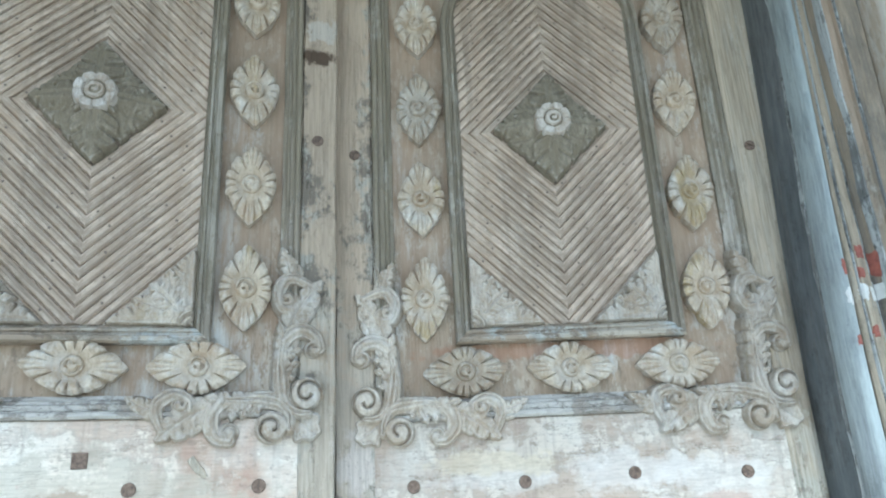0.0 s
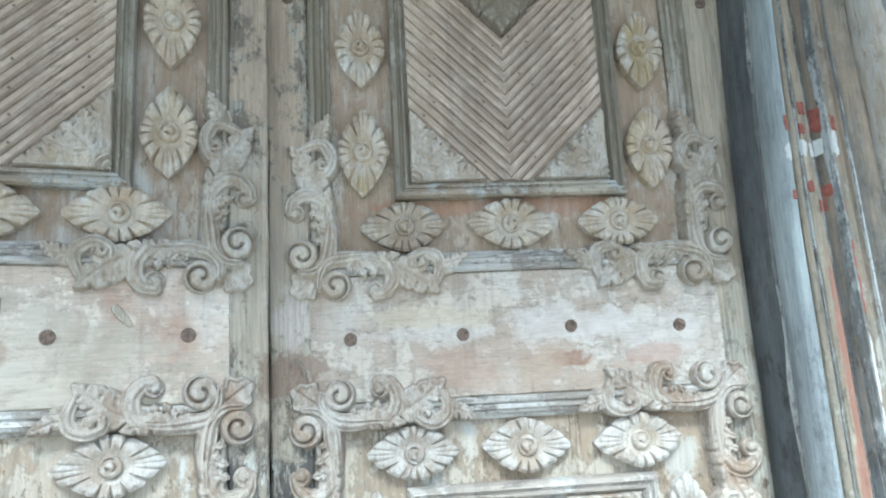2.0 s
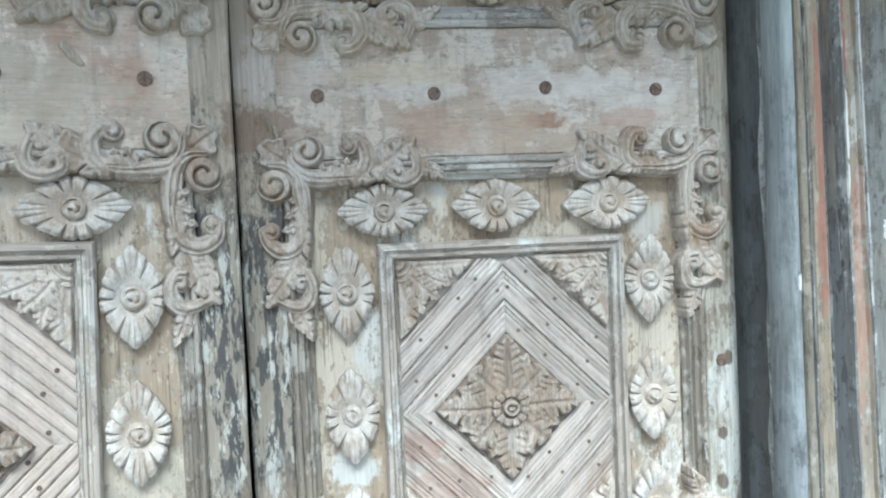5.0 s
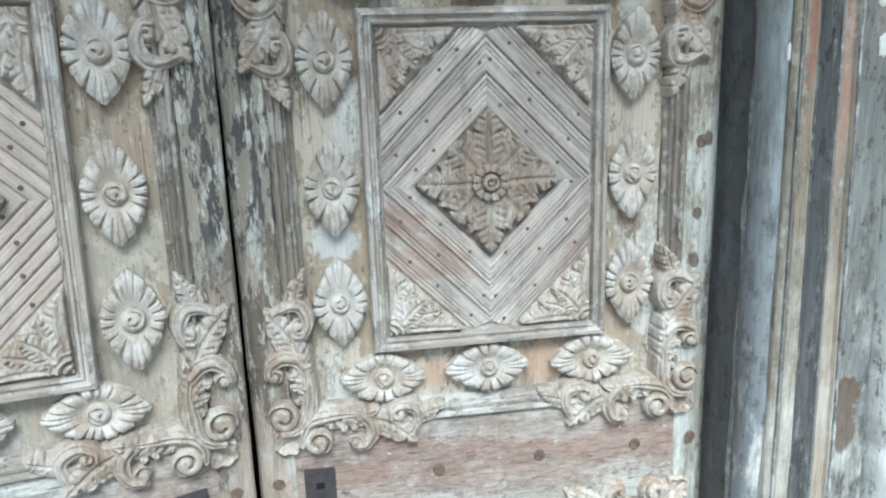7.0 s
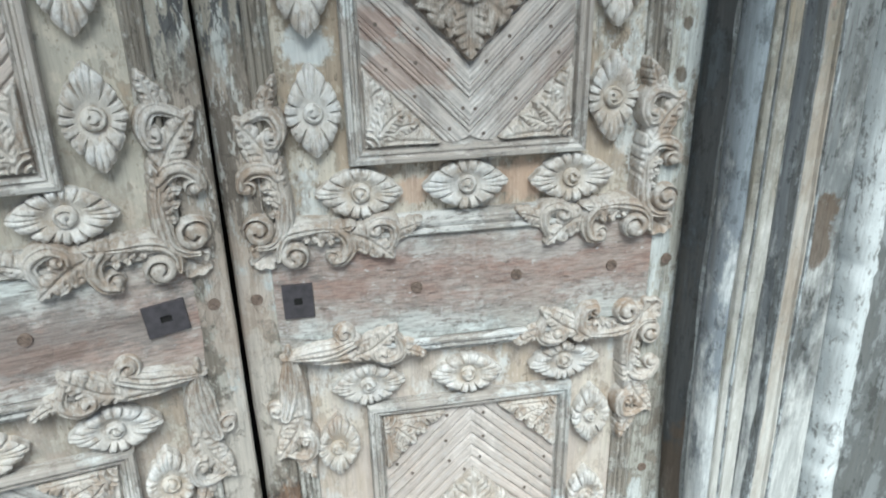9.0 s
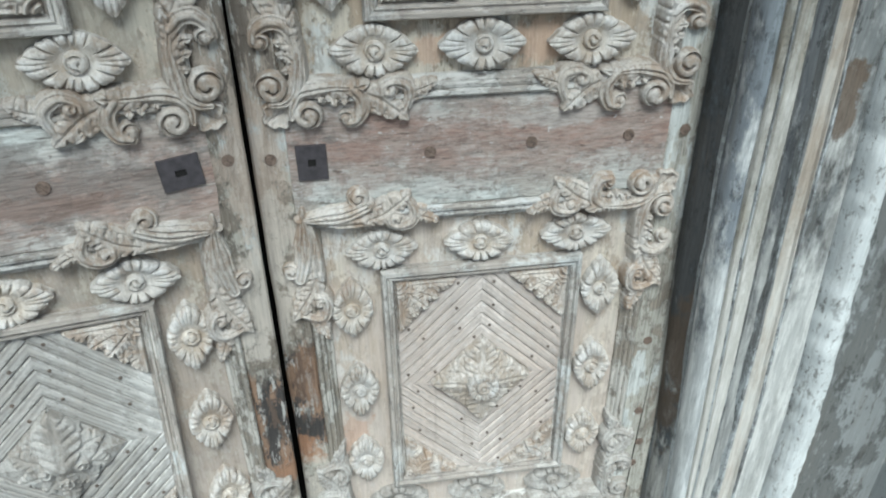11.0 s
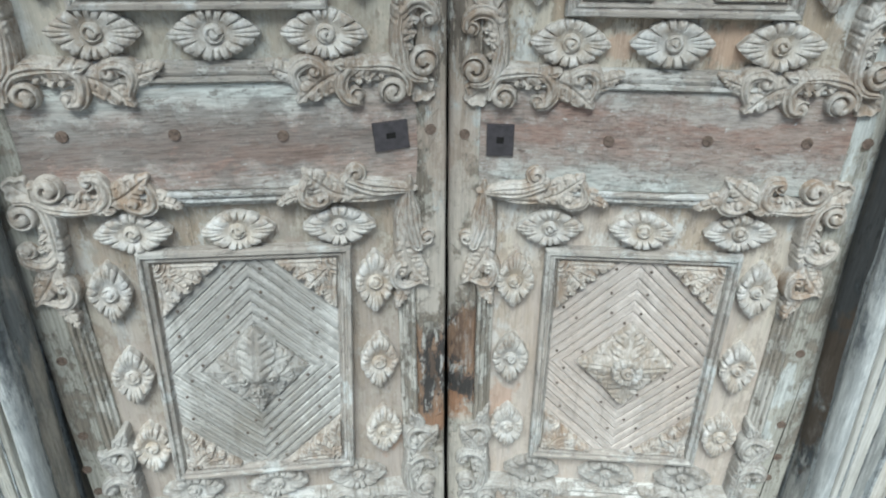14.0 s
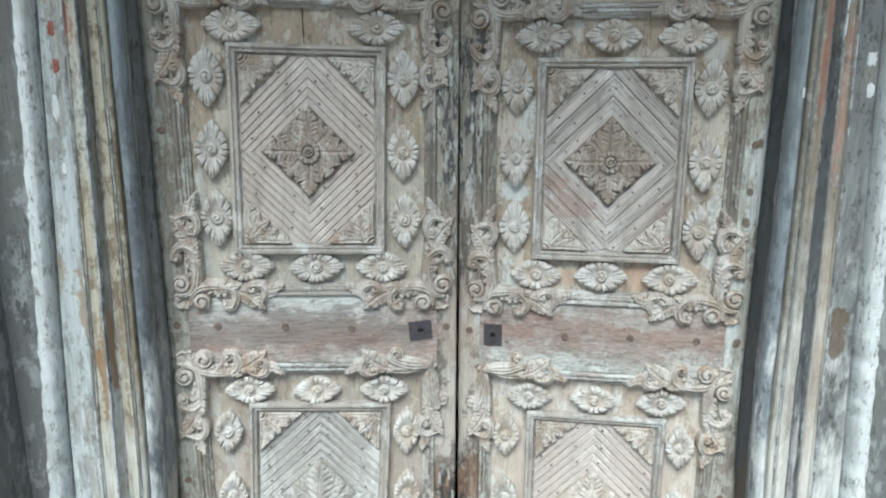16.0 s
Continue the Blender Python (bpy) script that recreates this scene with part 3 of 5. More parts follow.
            if j == len(rings) - 1:
                y = -0.003
            verts.append((rr * math.cos(f), -y, rr * math.sin(f)))
    for j in range(len(rings) - 1):
        for i in range(n):
            p, q = j * n + i, j * n + (i + 1) % n
            if j == 0:
                faces.append((0, q + n, p + n))
            else:
                faces.append((p, q, q + n, p + n))
    return mesh_of(name, verts, faces, material, True)


class Carving:
    """Ribbons and leaflets gathered into one mesh."""

    def __init__(self):
        self.verts, self.faces = [], []

    def ribbon(self, pts, width, height, flutes=2, base=-0.004):
        """A rounded, fluted band along pts (x, z); width and height are functions of 0..1."""
        k, start = 13, len(self.verts)
        n = len(pts)
        for i in range(n):
            t = i / (n - 1)
            a, b = Vector(pts[max(0, i - 1)]), Vector(pts[min(n - 1, i + 1)])
            d = (b - a).normalized()
            out = Vector((-d.y, d.x))
            for j in range(k):
                s = -1 + 2 * j / (k - 1)
                q = Vector(pts[i]) + out * (s * width(t) / 2)
                dome = math.sqrt(max(0.0, 1 - s * s)) ** 0.8
                groove = 1.0 - 0.30 * (0.5 - 0.5 * math.cos(math.tau * flutes * (s + 1) / 2)) * (abs(s) < 0.95)
                y = base if j in (0, k - 1) else height(t) * (0.34 + 0.66 * dome) * groove
                self.verts.append((q.x, -y, q.y))
        for i in range(n - 1):
            for j in range(k - 1):
                p = start + i * k + j
                self.faces.append((p, p + 1, p + 1 + k, p + k))
        for i in (0, n - 1):
            self.faces.append(tuple(start + i * k + j for j in range(k)))

    def leaflet(self, a, bend, b, w, h):
        """A blunt leaf from a over bend to b."""
        pts = spline([a, bend, b])
        self.ribbon(pts, lambda t: w * max(0.40, math.sin(math.pi * min(0.94, 0.25 + 0.72 * t)) ** 0.45), lambda t: h * (0.72 + 0.45 * math.sin(math.pi * min(1, 1.1 * t))) * (1 - 0.25 * t), 2)

    def mesh(self, name, material, sx=1, sz=1):
        return mesh_of(name, [(x * sx, y, z * sz) for x, y, z in self.verts], self.faces, material, True)


def spline(pts, before=None, per=9):
    """A smooth line through points."""
    p = [Vector(q) for q in pts]
    p = [Vector(before) if before else 2 * p[0] - p[1]] + p + [2 * p[-1] - p[-2]]
    out = []
    for i in range(1, len(p) - 2):
        for j in range(per):
            t = j / per
            a, b, c, d = p[i - 1], p[i], p[i + 1], p[i + 2]
            if before and i == 1:
                a = b - (b - a).normalized() * (c - b).length * 0.5
            out.append(0.5 * ((2 * b) + (c - a) * t + (2 * a - 5 * b + 4 * c - d) * t * t + (3 * b - a - 3 * c + d) * t ** 3))
    out.append(p[-2])
    return [tuple(q) for q in out]


class Relief:
    """Carving as a sheet of heights over a grid: every stroke, coil or leaf is cut to its own outline and the highest one shows."""
    FLOOR = -0.020

    def __init__(self, x0, x1, z0, z1, step=0.0014):
        self.x, self.z = np.arange(x0, x1, step), np.arange(z0, z1, step)
        self.X, self.Z = np.meshgrid(self.x, self.z)
        self.H = np.full(self.X.shape, self.FLOOR)
        self.lift = None  # height that the ground adds under everything
        self.clip = None  # distance inside an outer border

    def window(self, pts, room):
        a, b = np.min(pts, axis=0) - room, np.max(pts, axis=0) + room
        i0, i1 = np.searchsorted(self.x, (a[0], b[0]))
        j0, j1 = np.searchsorted(self.z, (a[1], b[1]))
        return slice(j0, j1), slice(i0, i1)

    def lay(self, win, d, top, edge=0.004, wall=0.5):
        if self.clip is not None:
            d = np.minimum(d, self.clip[win])
        h = np.where(d >= 0, top * (wall + (1 - wall) * (1 - (1 - np.clip(d / edge, 0, 1)) ** 2)), top * wall + d * 7.0)
        if self.lift is not None:
            h = h + self.lift[win]
        self.H[win] = np.maximum(self.H[win], h)

    def along(self, win, line):
        """How far along a line each place lies (0 to 1), and how far to its side."""
        p = np.stack((self.X[win], self.Z[win]), -1)[..., None, :]
        a, d = line[:-1], line[1:] - line[:-1]
        u = np.clip(((p - a) * d).sum(-1) / (d * d).sum(-1), 0, 1)
        off = p - (a + u[..., None] * d)
        q = (off * off).sum(-1)
        k = q.argmin(-1)
        pick = np.take_along_axis
        u, q = pick(u, k[..., None], -1)[..., 0], pick(q, k[..., None], -1)[..., 0]
        o = pick(off, k[..., None, None], -2)[..., 0, :]
        run = np.concatenate(([0.0], np.cumsum(np.sqrt((d * d).sum(-1)))))
        t = (run[k] + u * (run[k + 1] - run[k])) / run[-1]
        side = np.sign(d[k][..., 0] * o[..., 1] - d[k][..., 1] * o[..., 0])
        return t, side * np.sqrt(q), run[-1]

    def band(self, pts, w0, w1, w2, h, flutes=2, sign=1, h2=None):
        """A fluted band: half width at its start, middle and end."""
        line = np.array(spline(pts, None, 7))
        win = self.window(line, max(w0, w1, w2) + 0.006)
        t, s, _ = self.along(win, line)
        w = np.where(t < 0.5, w0 + (w1 - w0) * 2 * t, w1 + (w2 - w1) * (2 * t - 1))
        f = np.clip(s / w, -1, 1)
        top = (h + ((h2 or h) - h) * t) * (1.0 - 0.25 * f * f - 0.20 * (0.5 - 0.5 * np.cos(math.tau * flutes * (f + 1) / 2)) ** 2)
        self.lay(win, w - np.abs(s), top, 0.0035)

    def leaf(self, pts, w, h, lobes=4, side=0, sign=1, sweep=0.9, tip=0.16, curl=0.25):
        """An acanthus leaf: fingers swept forward on one side or both, parted by creases, about a midrib; its end rolls up."""
        line = np.array(spline(pts, None, 7))
        win = self.window(line, 1.3 * w + 0.005)
        t, s, length = self.along(win, line)
        s = s * sign
        body = np.sin(math.pi * np.clip(0.16 + 0.80 * t, 0, 1)) ** 0.65
        wide = w * np.maximum(body, tip)
        f = np.abs(s) / np.maximum(wide, 1e-5)
        fingered = np.ones_like(s) if side == 0 else (s * side > 0).astype(float)
        p = lobes * (t - sweep * 0.5 * np.abs(s) / length) - 0.25
        gap = np.abs(p - np.round(p))
        notch = np.exp(-(gap / 0.11) ** 2) * fingered
        reach = wide * np.where(fingered > 0, 1.12 - 0.28 * notch, 0.72)
        crease = notch * np.clip((f - 0.15) / 0.5, 0, 1)
        vein = np.exp(-((gap - 0.5) / 0.12) ** 2) * fingered * np.clip((f - 0.2) / 0.5, 0, 1)
        rib = np.exp(-(s / (0.13 * w + 0.0006)) ** 2)
        top = h * (0.92 - 0.12 * f * f + curl * np.clip((t - 0.55) / 0.35, 0, 1) - 0.34 * crease - 0.10 * vein - 0.22 * rib)
        self.lay(win, reach - np.abs(s), top, 0.0035)

    def coil(self, c, r, h, a0, way, turns=1.35):
        """A volute: a domed disc with a spiral groove cut into it, and an eye."""
        c = np.array(c)
        win = self.window(c[None], r + 0.006)
        dx, dz = self.X[win] - c[0], self.Z[win] - c[1]
        rr = np.hypot(dx, dz)
        th = (way * (np.arctan2(dz, dx) - a0)) % math.tau
        cut = np.zeros_like(rr)
        for k in range(3):
            phi = th + math.tau * k
            rho = r * (1.06 - 0.86 * (phi / (math.tau * turns)) ** 0.9)
            cut = np.maximum(cut, np.exp(-((rr - rho) / 0.0024) ** 2) * (phi > 0.25) * (phi < math.tau * turns))
        top = h * (1.0 - 0.18 * (rr / r) ** 2 - 0.40 * cut)
        self.lay(win, r - rr, top, 0.004)

    def flower(self, c, r, h, petals=8):
        """A small round flower with a ring and a coiled button."""
        c = np.array(c)
        win = self.window(c[None], 1.1 * r + 0.006)
        dx, dz = self.X[win] - c[0], self.Z[win] - c[1]
        rr, th = np.hypot(dx, dz), np.arctan2(dz, dx)
        part_of = np.abs(((th * petals / math.tau) % 1.0) - 0.5) * 2
        out = r * (1.0 - 0.10 * part_of ** 4)
        groove = np.exp(-(((1 - part_of) * rr * math.pi / petals) / 0.0018) ** 2) * np.clip((rr / r - 0.45) / 0.2, 0, 1)
        ring = np.exp(-((rr - 0.48 * r) / 0.0022) ** 2)
        s = np.exp(-((rr - r * (0.10 + 0.16 * ((th - 0.6) % math.tau) / math.tau)) / 0.0018) ** 2) * (rr < 0.42 * r)
        self.lay(win, out - rr, h * (0.92 - 0.14 * groove - 0.30 * ring + 0.14 * (rr < 0.44 * r) - 0.26 * s), 0.003)

    def mesh(self, name, material, sx=1, sz=1, deep=1.0):
        h = self.H
        top = np.maximum(np.maximum(h[:-1, :-1], h[1:, :-1]), np.maximum(h[:-1, 1:], h[1:, 1:]))
        j, i = np.nonzero(top > self.FLOOR * 0.98)
        n = h.shape[1]
        quads = np.stack((j * n + i, j * n + i + 1, (j + 1) * n + i + 1, (j + 1) * n + i), -1)
        if sx * sz < 0:
            quads = quads[:, ::-1]
        used, at = np.unique(quads, return_inverse=True)
        co = np.stack((self.X.ravel()[used] * sx, -deep * h.ravel()[used], self.Z.ravel()[used] * sz), -1)
        me = bpy.data.meshes.new(name)
        me.from_pydata(co.tolist(), [], at.reshape(-1, 4).tolist())
        me.materials.append(material)
        me.polygons.foreach_set("use_smooth", [True] * len(me.polygons))
        me.set_sharp_from_angle(angle=radians(62))
        return me


def scroll_arm(rl, place, s=1.0, shift=0.0, seed=0, pointed=False):
    """An acanthus arm: a coil at the corner that runs over into a fingered leaf, a hooked leaf, a second coil turned the other way, a tip.
    place maps (along, outward) to (x, z)."""
    rnd = random.Random(seed)

    def P(x, b):
        b = max(b, 0.7 * b)
        return place((x + shift) * s + rnd.uniform(-0.0015, 0.0015), b + rnd.uniform(-0.0015, 0.0015))

    (ax, az), (bx, bz) = place(1, 0), place(0, 1)
    sign = 1 if ax * bz - az * bx > 0 else -1
    base = math.atan2(az, ax)

    def k(v):
        return v * rnd.uniform(0.92, 1.08)

    if pointed:  # a long fluted leaf out of the very corner, that ends in an outward coil
        rl.band([P(0.010, 0.002), P(0.050, 0.000), P(0.100, -0.004)], 0.008, 0.016, 0.014, 0.016, 2, sign)
        rl.band([P(-0.022, 0.010), P(0.020, 0.010), P(0.064, 0.014), P(0.104, 0.028)], 0.004, 0.021, 0.016, 0.021, 4, sign)
        rl.coil(P(0.090, 0.043), k(0.0185), 0.022, base + sign * 6.1, sign)
    else:
        # an arch from the coil at the corner to a pointed leaf, fingers under it, and a hook that hangs from its end
        rl.band([P(0.046, -0.004), P(0.078, 0.000), P(0.108, 0.006)], 0.010, 0.014, 0.014, 0.013, 1)
        rl.leaf([P(0.030, -0.014), P(0.040, -0.002), P(0.044, 0.010)], k(0.009), 0.018, 2, 0, sign)
        rl.leaf([P(0.050, -0.014), P(0.060, 0.000), P(0.066, 0.016)], k(0.010), 0.019, 2, 0, sign)
        rl.leaf([P(0.068, -0.012), P(0.078, 0.002), P(0.082, 0.018)], k(0.010), 0.019, 2, 0, sign)
        rl.leaf([P(0.050, -0.018), P(0.086, -0.012), P(0.120, -0.022)], k(0.013), 0.021, 3, 0, sign)
        rl.band([P(0.096, -0.012), P(0.108, 0.006), P(0.110, 0.026), P(0.100, 0.044), P(0.084, 0.048)], 0.013, 0.0135, 0.010, 0.022, 2, sign)
        rl.coil(P(0.084, 0.039), k(0.0150), 0.021, base + sign * 1.4, sign, 1.0)
        rl.band([P(-0.005, 0.034), P(-0.004, 0.014), P(0.010, -0.006), P(0.036, -0.016), P(0.066, -0.018), P(0.094, -0.016)], 0.008, 0.0150, 0.007, 0.024, 3, sign, 0.020)
        rl.coil(P(0.021, 0.030), k(0.0245), 0.026, base + sign * 3.3, -sign, 1.25)
    # a broad leaf that falls outward, the second scroll over it
    rl.leaf([P(0.104, -0.004), P(0.140, 0.012), P(0.182, 0.046)], k(0.020), 0.018, 4, 0, sign)
    rl.leaf([P(0.112, 0.020), P(0.132, 0.028), P(0.160, 0.046)], k(0.010), 0.016, 2, 0, sign)
    rl.band([P(0.142, 0.002), P(0.144, -0.016), P(0.164, -0.026), P(0.184, -0.014), P(0.188, 0.008), P(0.178, 0.034)], 0.008, 0.0125, 0.008, 0.022, 2, sign, 0.019)
    rl.coil(P(0.156, -0.006), k(0.0135), 0.023, base + sign * 2.6, -sign, 1.0)
    # the tip
    rl.leaf([P(0.184, 0.002), P(0.206, -0.004), P(0.232, -0.020)], k(0.012), 0.017, 3, 0, sign)
    rl.leaf([P(0.184, 0.014), P(0.202, 0.010), P(0.222, 0.000)], k(0.008), 0.014, 2, 0, sign)


@functools.lru_cache(None)
def corner_relief(seed, pointed=False):
    """A corner of two arms for the lower left of a field; its origin is where the mouldings cross."""
    rl = Relief(-0.080, 0.270, -0.080, 0.292)
    scroll_arm(rl, lambda x, b: (x, -b), 1.0, 0.0, seed, pointed)
    scroll_arm(rl, lambda x, b: (-b, x), 1.12, -0.004, seed + 50, pointed)
    if not pointed:  # the square leaf at the very corner
        win = (slice(0, 70), slice(0, 70))
        dx, dz = self_turn(rl.X[win] + 0.029, rl.Z[win] + 0.029)
        d = 0.023 - (np.abs(dx) ** 4 + np.abs(dz) ** 4) ** 0.25 + 0.0016 * np.cos(7 * np.arctan2(dz, dx))
        rl.lay(win, d, 0.014 * (0.75 + 0.35 * np.exp(-((d - 0.004) / 0.003) ** 2) - 0.25 * np.exp(-((dx - dz) / 0.003) ** 2)), 0.003)
    return rl


def self_turn(x, z, a=0.12):
    return x * math.cos(a) - z * math.sin(a), x * math.sin(a) + z * math.cos(a)


@functools.lru_cache(None)
def spandrel_relief(leg, seed):
    """A carved leaf that fills the corner of a panel: quarter rings in the corner, fingered leaves beyond; the right angle at the origin."""
    rnd = random.Random(seed)
    rl = Relief(-0.004, leg + 0.004, -0.004, leg + 0.004, 0.0011)
    rl.FLOOR = -0.006
    rl.H[:] = rl.FLOOR
    rl.clip = np.minimum(np.minimum(rl.X, rl.Z), (leg * 0.975 - rl.X - rl.Z) / 1.414)
    every = (slice(None), slice(None))
    rl.lay(every, rl.clip, 0.0030 + 0.0 * rl.X, 0.001, 0.9)
    for m in (0, 1):
        def P(x, z):
            x, z = x + rnd.uniform(-0.002, 0.002), z + rnd.uniform(-0.002, 0.002)
            return (x, z) if m == 0 else (z, x)
        g = 1 if m == 0 else -1
        rl.leaf([P(0.24 * leg, 0.05 * leg), P(0.52 * leg, 0.07 * leg), P(0.90 * leg, 0.03 * leg)], 0.18 * leg, 0.016, 4, 1, g)
        rl.leaf([P(0.24 * leg, 0.14 * leg), P(0.46 * leg, 0.24 * leg), P(0.64 * leg, 0.30 * leg)], 0.12 * leg, 0.018, 3, 0, g)
    rl.leaf([(0.18 * leg, 0.18 * leg), (0.30 * leg, 0.32 * leg), (0.47 * leg, 0.46 * leg)], 0.14 * leg, 0.021, 3, 0, 1)
    r = np.hypot(rl.X, rl.Z)
    rl.lay(every, 0.032 - r, 0.016 * (0.8 + 0.32 * np.cos(math.tau * r / 0.0105)), 0.002, 0.7)
    return rl


def boss_meshes(name, w, h, rise, ground, material, kind, seed=0, peak=0.0):
    """A lozenge: a plain ground, raised to a peak, and fingered leaves upon it."""
    rnd = random.Random(seed)
    rl = Relief(-w, w, -h, h, 0.0012)
    rl.FLOOR = -0.008
    rl.H[:] = rl.FLOOR
    inside = 1 - np.abs(rl.X) / w - np.abs(rl.Z) / h
    rl.clip = inside * w * h / math.hypot(w, h) + 0.001
    rl.lift = peak * np.clip(inside, 0, 1)

    def ray(deg, lo, hi, wide, tall, lobes, bend=0.0):
        a = radians(deg)
        edge = 1 / (abs(math.cos(a)) / w + abs(math.sin(a)) / h)
        pts = []
        for f in (lo, (lo + hi) / 2, hi):
            b = a + bend * (f - lo) * (1 - f) * 4 + rnd.uniform(-0.03, 0.03)
            pts.append((f * edge * math.cos(b), f * edge * math.sin(b)))
        rl.leaf(pts, wide, tall, lobes, 0, 1)

    if kind == "star":
        for i in range(8):
            ray(22.5 + 45 * i, 0.25, 0.94, 0.017, rise * 0.70, 3)
        for i in range(4):
            ray(45 + 90 * i, 0.20, 1.0, 0.034, rise * 0.86, 3)
        for i in range(4):
            ray(90 * i, 0.15, 0.98, 0.025, rise * 0.95, 4)
        rl.flower((0, 0), 0.031, rise * 1.35, 12)
    elif kind == "pyramid":
        for deg in (20, 160, 200, 340):
            ray(deg, 0.18, 0.96, 0.026, rise * 0.7, 3, 0.3 if deg in (20, 200) else -0.3)
        for deg in (58, 122, 238, 302):
            ray(deg, 0.15, 0.98, 0.028, rise * 0.60, 2)
        for deg in (0, 180):
            ray(deg, 0.2, 0.97, 0.028, rise * 0.8, 3)
        for deg in (90, 270):
            ray(deg, 0.12, 0.97, 0.034, rise * 1.1, 3)
    else:  # leaves about two small coils, and a button below
        for deg in (25, 155, 205, 335, 60, 120, 240, 300):
            ray(deg, 0.2, 0.97, 0.025, rise * 0.65, 3, 0.2)
        ray(90, 0.0, 0.97, 0.036, rise * 1.1, 3)
        ray(270, 0.1, 0.95, 0.018, rise * 0.9, 4)
        for s in (-1, 1):
            rl.coil((0.030 * s, -0.012), 0.015, rise * 1.15, 1.2 * s, s, 1.3)
        rl.flower((0.0, -0.046), 0.014, rise * 1.25, 7)
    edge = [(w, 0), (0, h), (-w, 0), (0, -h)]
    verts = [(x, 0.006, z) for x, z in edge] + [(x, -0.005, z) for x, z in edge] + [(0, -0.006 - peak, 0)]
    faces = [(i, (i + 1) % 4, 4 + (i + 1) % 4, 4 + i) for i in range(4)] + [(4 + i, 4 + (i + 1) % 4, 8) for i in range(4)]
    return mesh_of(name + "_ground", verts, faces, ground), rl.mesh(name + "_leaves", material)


def flower_mesh(high):
    """The small round flower at the peak of a boss."""
    rl = Relief(-0.042, 0.042, -0.042, 0.042, 0.0010)
    rl.flower((0, 0), 0.034, 0.024, 8 if high else 11)
    return rl.mesh("flower", M_ROSETTE)


def slat_mesh(name, a, b, sx, sz, hw, low, top, material, ribs=1, rise=0.006):
    """One slat of a lozenge pattern: the band from a to b (distance across plus up from the centre) in one quarter, cut by the panel.
    top(x) is how high the panel reaches at x. Its own frame lies along the slat."""
    def ends(s):
        x1 = min(hw, s)
        if sz < 0:
            x0 = max(0.0, s - low)
        else:
            x0 = 0.0
            if s > top(0.0):
                lo, hi = 0.0, x1
                for _ in range(24):
                    mid = (lo + hi) / 2
                    lo, hi = (mid, hi) if s - mid > top(mid) else (lo, mid)
                x0 = hi
        return x0, x1

    prof = []
    if ribs > 1:  # a wide board with two small beads along one edge
        prof = [(a + f * (b - a), rise * k) for f, k in ((0.0, 0.0), (0.03, 0.8), (0.06, 1.0), (0.60, 1.0), (0.63, 0.9), (0.65, 0.42), (0.68, 0.85), (0.71, 0.95), (0.77, 0.95), (0.80, 0.85), (0.82, 0.42), (0.85, 0.85), (0.88, 0.95), (0.95, 0.85), (0.98, 0.0))]
    for r in range(ribs if ribs == 1 else 0):
        s0, s1 = a + (b - a) * r / ribs, a + (b - a) * (r + 1) / ribs
        g = 0.10 * (s1 - s0)
        prof += [(s0, 0.0), (s0 + 0.5 * g, rise * 0.7), (s0 + 1.3 * g, rise), (s1 - 2.4 * g, rise * 0.95), (s1 - 1.4 * g, rise * 0.72), (s1 - 0.5 * g, rise * 0.35), (s1 - 0.1 * g, 0.0)]
    prof[0] = (a, 0.0)
    verts, faces = [], []
    for s, y in prof:
        x0, x1 = ends(s)
        if x1 - x0 < 0.002:
            break
        for x in (x0, x1):
            verts.append((sx * x, -y, sz * (s - x)))
    k = len(verts) // 2
    if k < 3:
        return None, None
    for i in range(k - 1):
        faces.append((2 * i, 2 * i + 1, 2 * i + 3, 2 * i + 2))
    mid = sum((Vector(v) for v in verts), Vector()) / len(verts)
    m = Matrix.Translation(mid) @ Matrix.Rotation(math.atan2(sz, sx), 4, "Y")
    inv = m.inverted()
    return mesh_of(name, [inv @ Vector(v) for v in verts], faces, material), m


# ---------------------------------------------------------------- the setting
def narrowed(x, z):
    """Fits the surround to the camera's view: narrower towards the top, its inner edge back at the foot and at the
    head.
    """
    back = 0.045 * bumpy(-z, -1.05, -0.10) + 0.034 * bumpy(z, 2.2, 3.1)
    return 0.77 + (x - 0.77) * min(1.12, max(0.62, 1.0 - 0.25 * (z - 1.0))) + back * min(1.0, max(0.0, 1.0 - (x - 0.77) / 0.10))


def moulded(pts, z0, z1, mirror, seed, back=-0.06, steps=24):
    """One length of the door surround: the front line of its section (x, y), drawn up from z0 to z1."""
    line = [(p[0], p[1]) for p in pts]
    line = [(line[0][0], back), *line, (line[-1][0], back)]
    verts, faces = straight(line, z0, z1, 2, steps, 0.0012, seed)
    # narrowed a little towards the top to fit the camera's view
    verts = [(narrowed(x, z) + ((0.005 * noise.noise((5 * x, 3.0 * seed, 22 * z)) + 0.003 * noise.noise((9 * x, 2.0 * seed, 70 * z))) if steps > 100 and x > 0.9805 else 0.0), y, z) for x, y, z in verts]
    if mirror:
        verts = [(-0.007 - x, y, z) for x, y, z in verts]
    return verts, faces


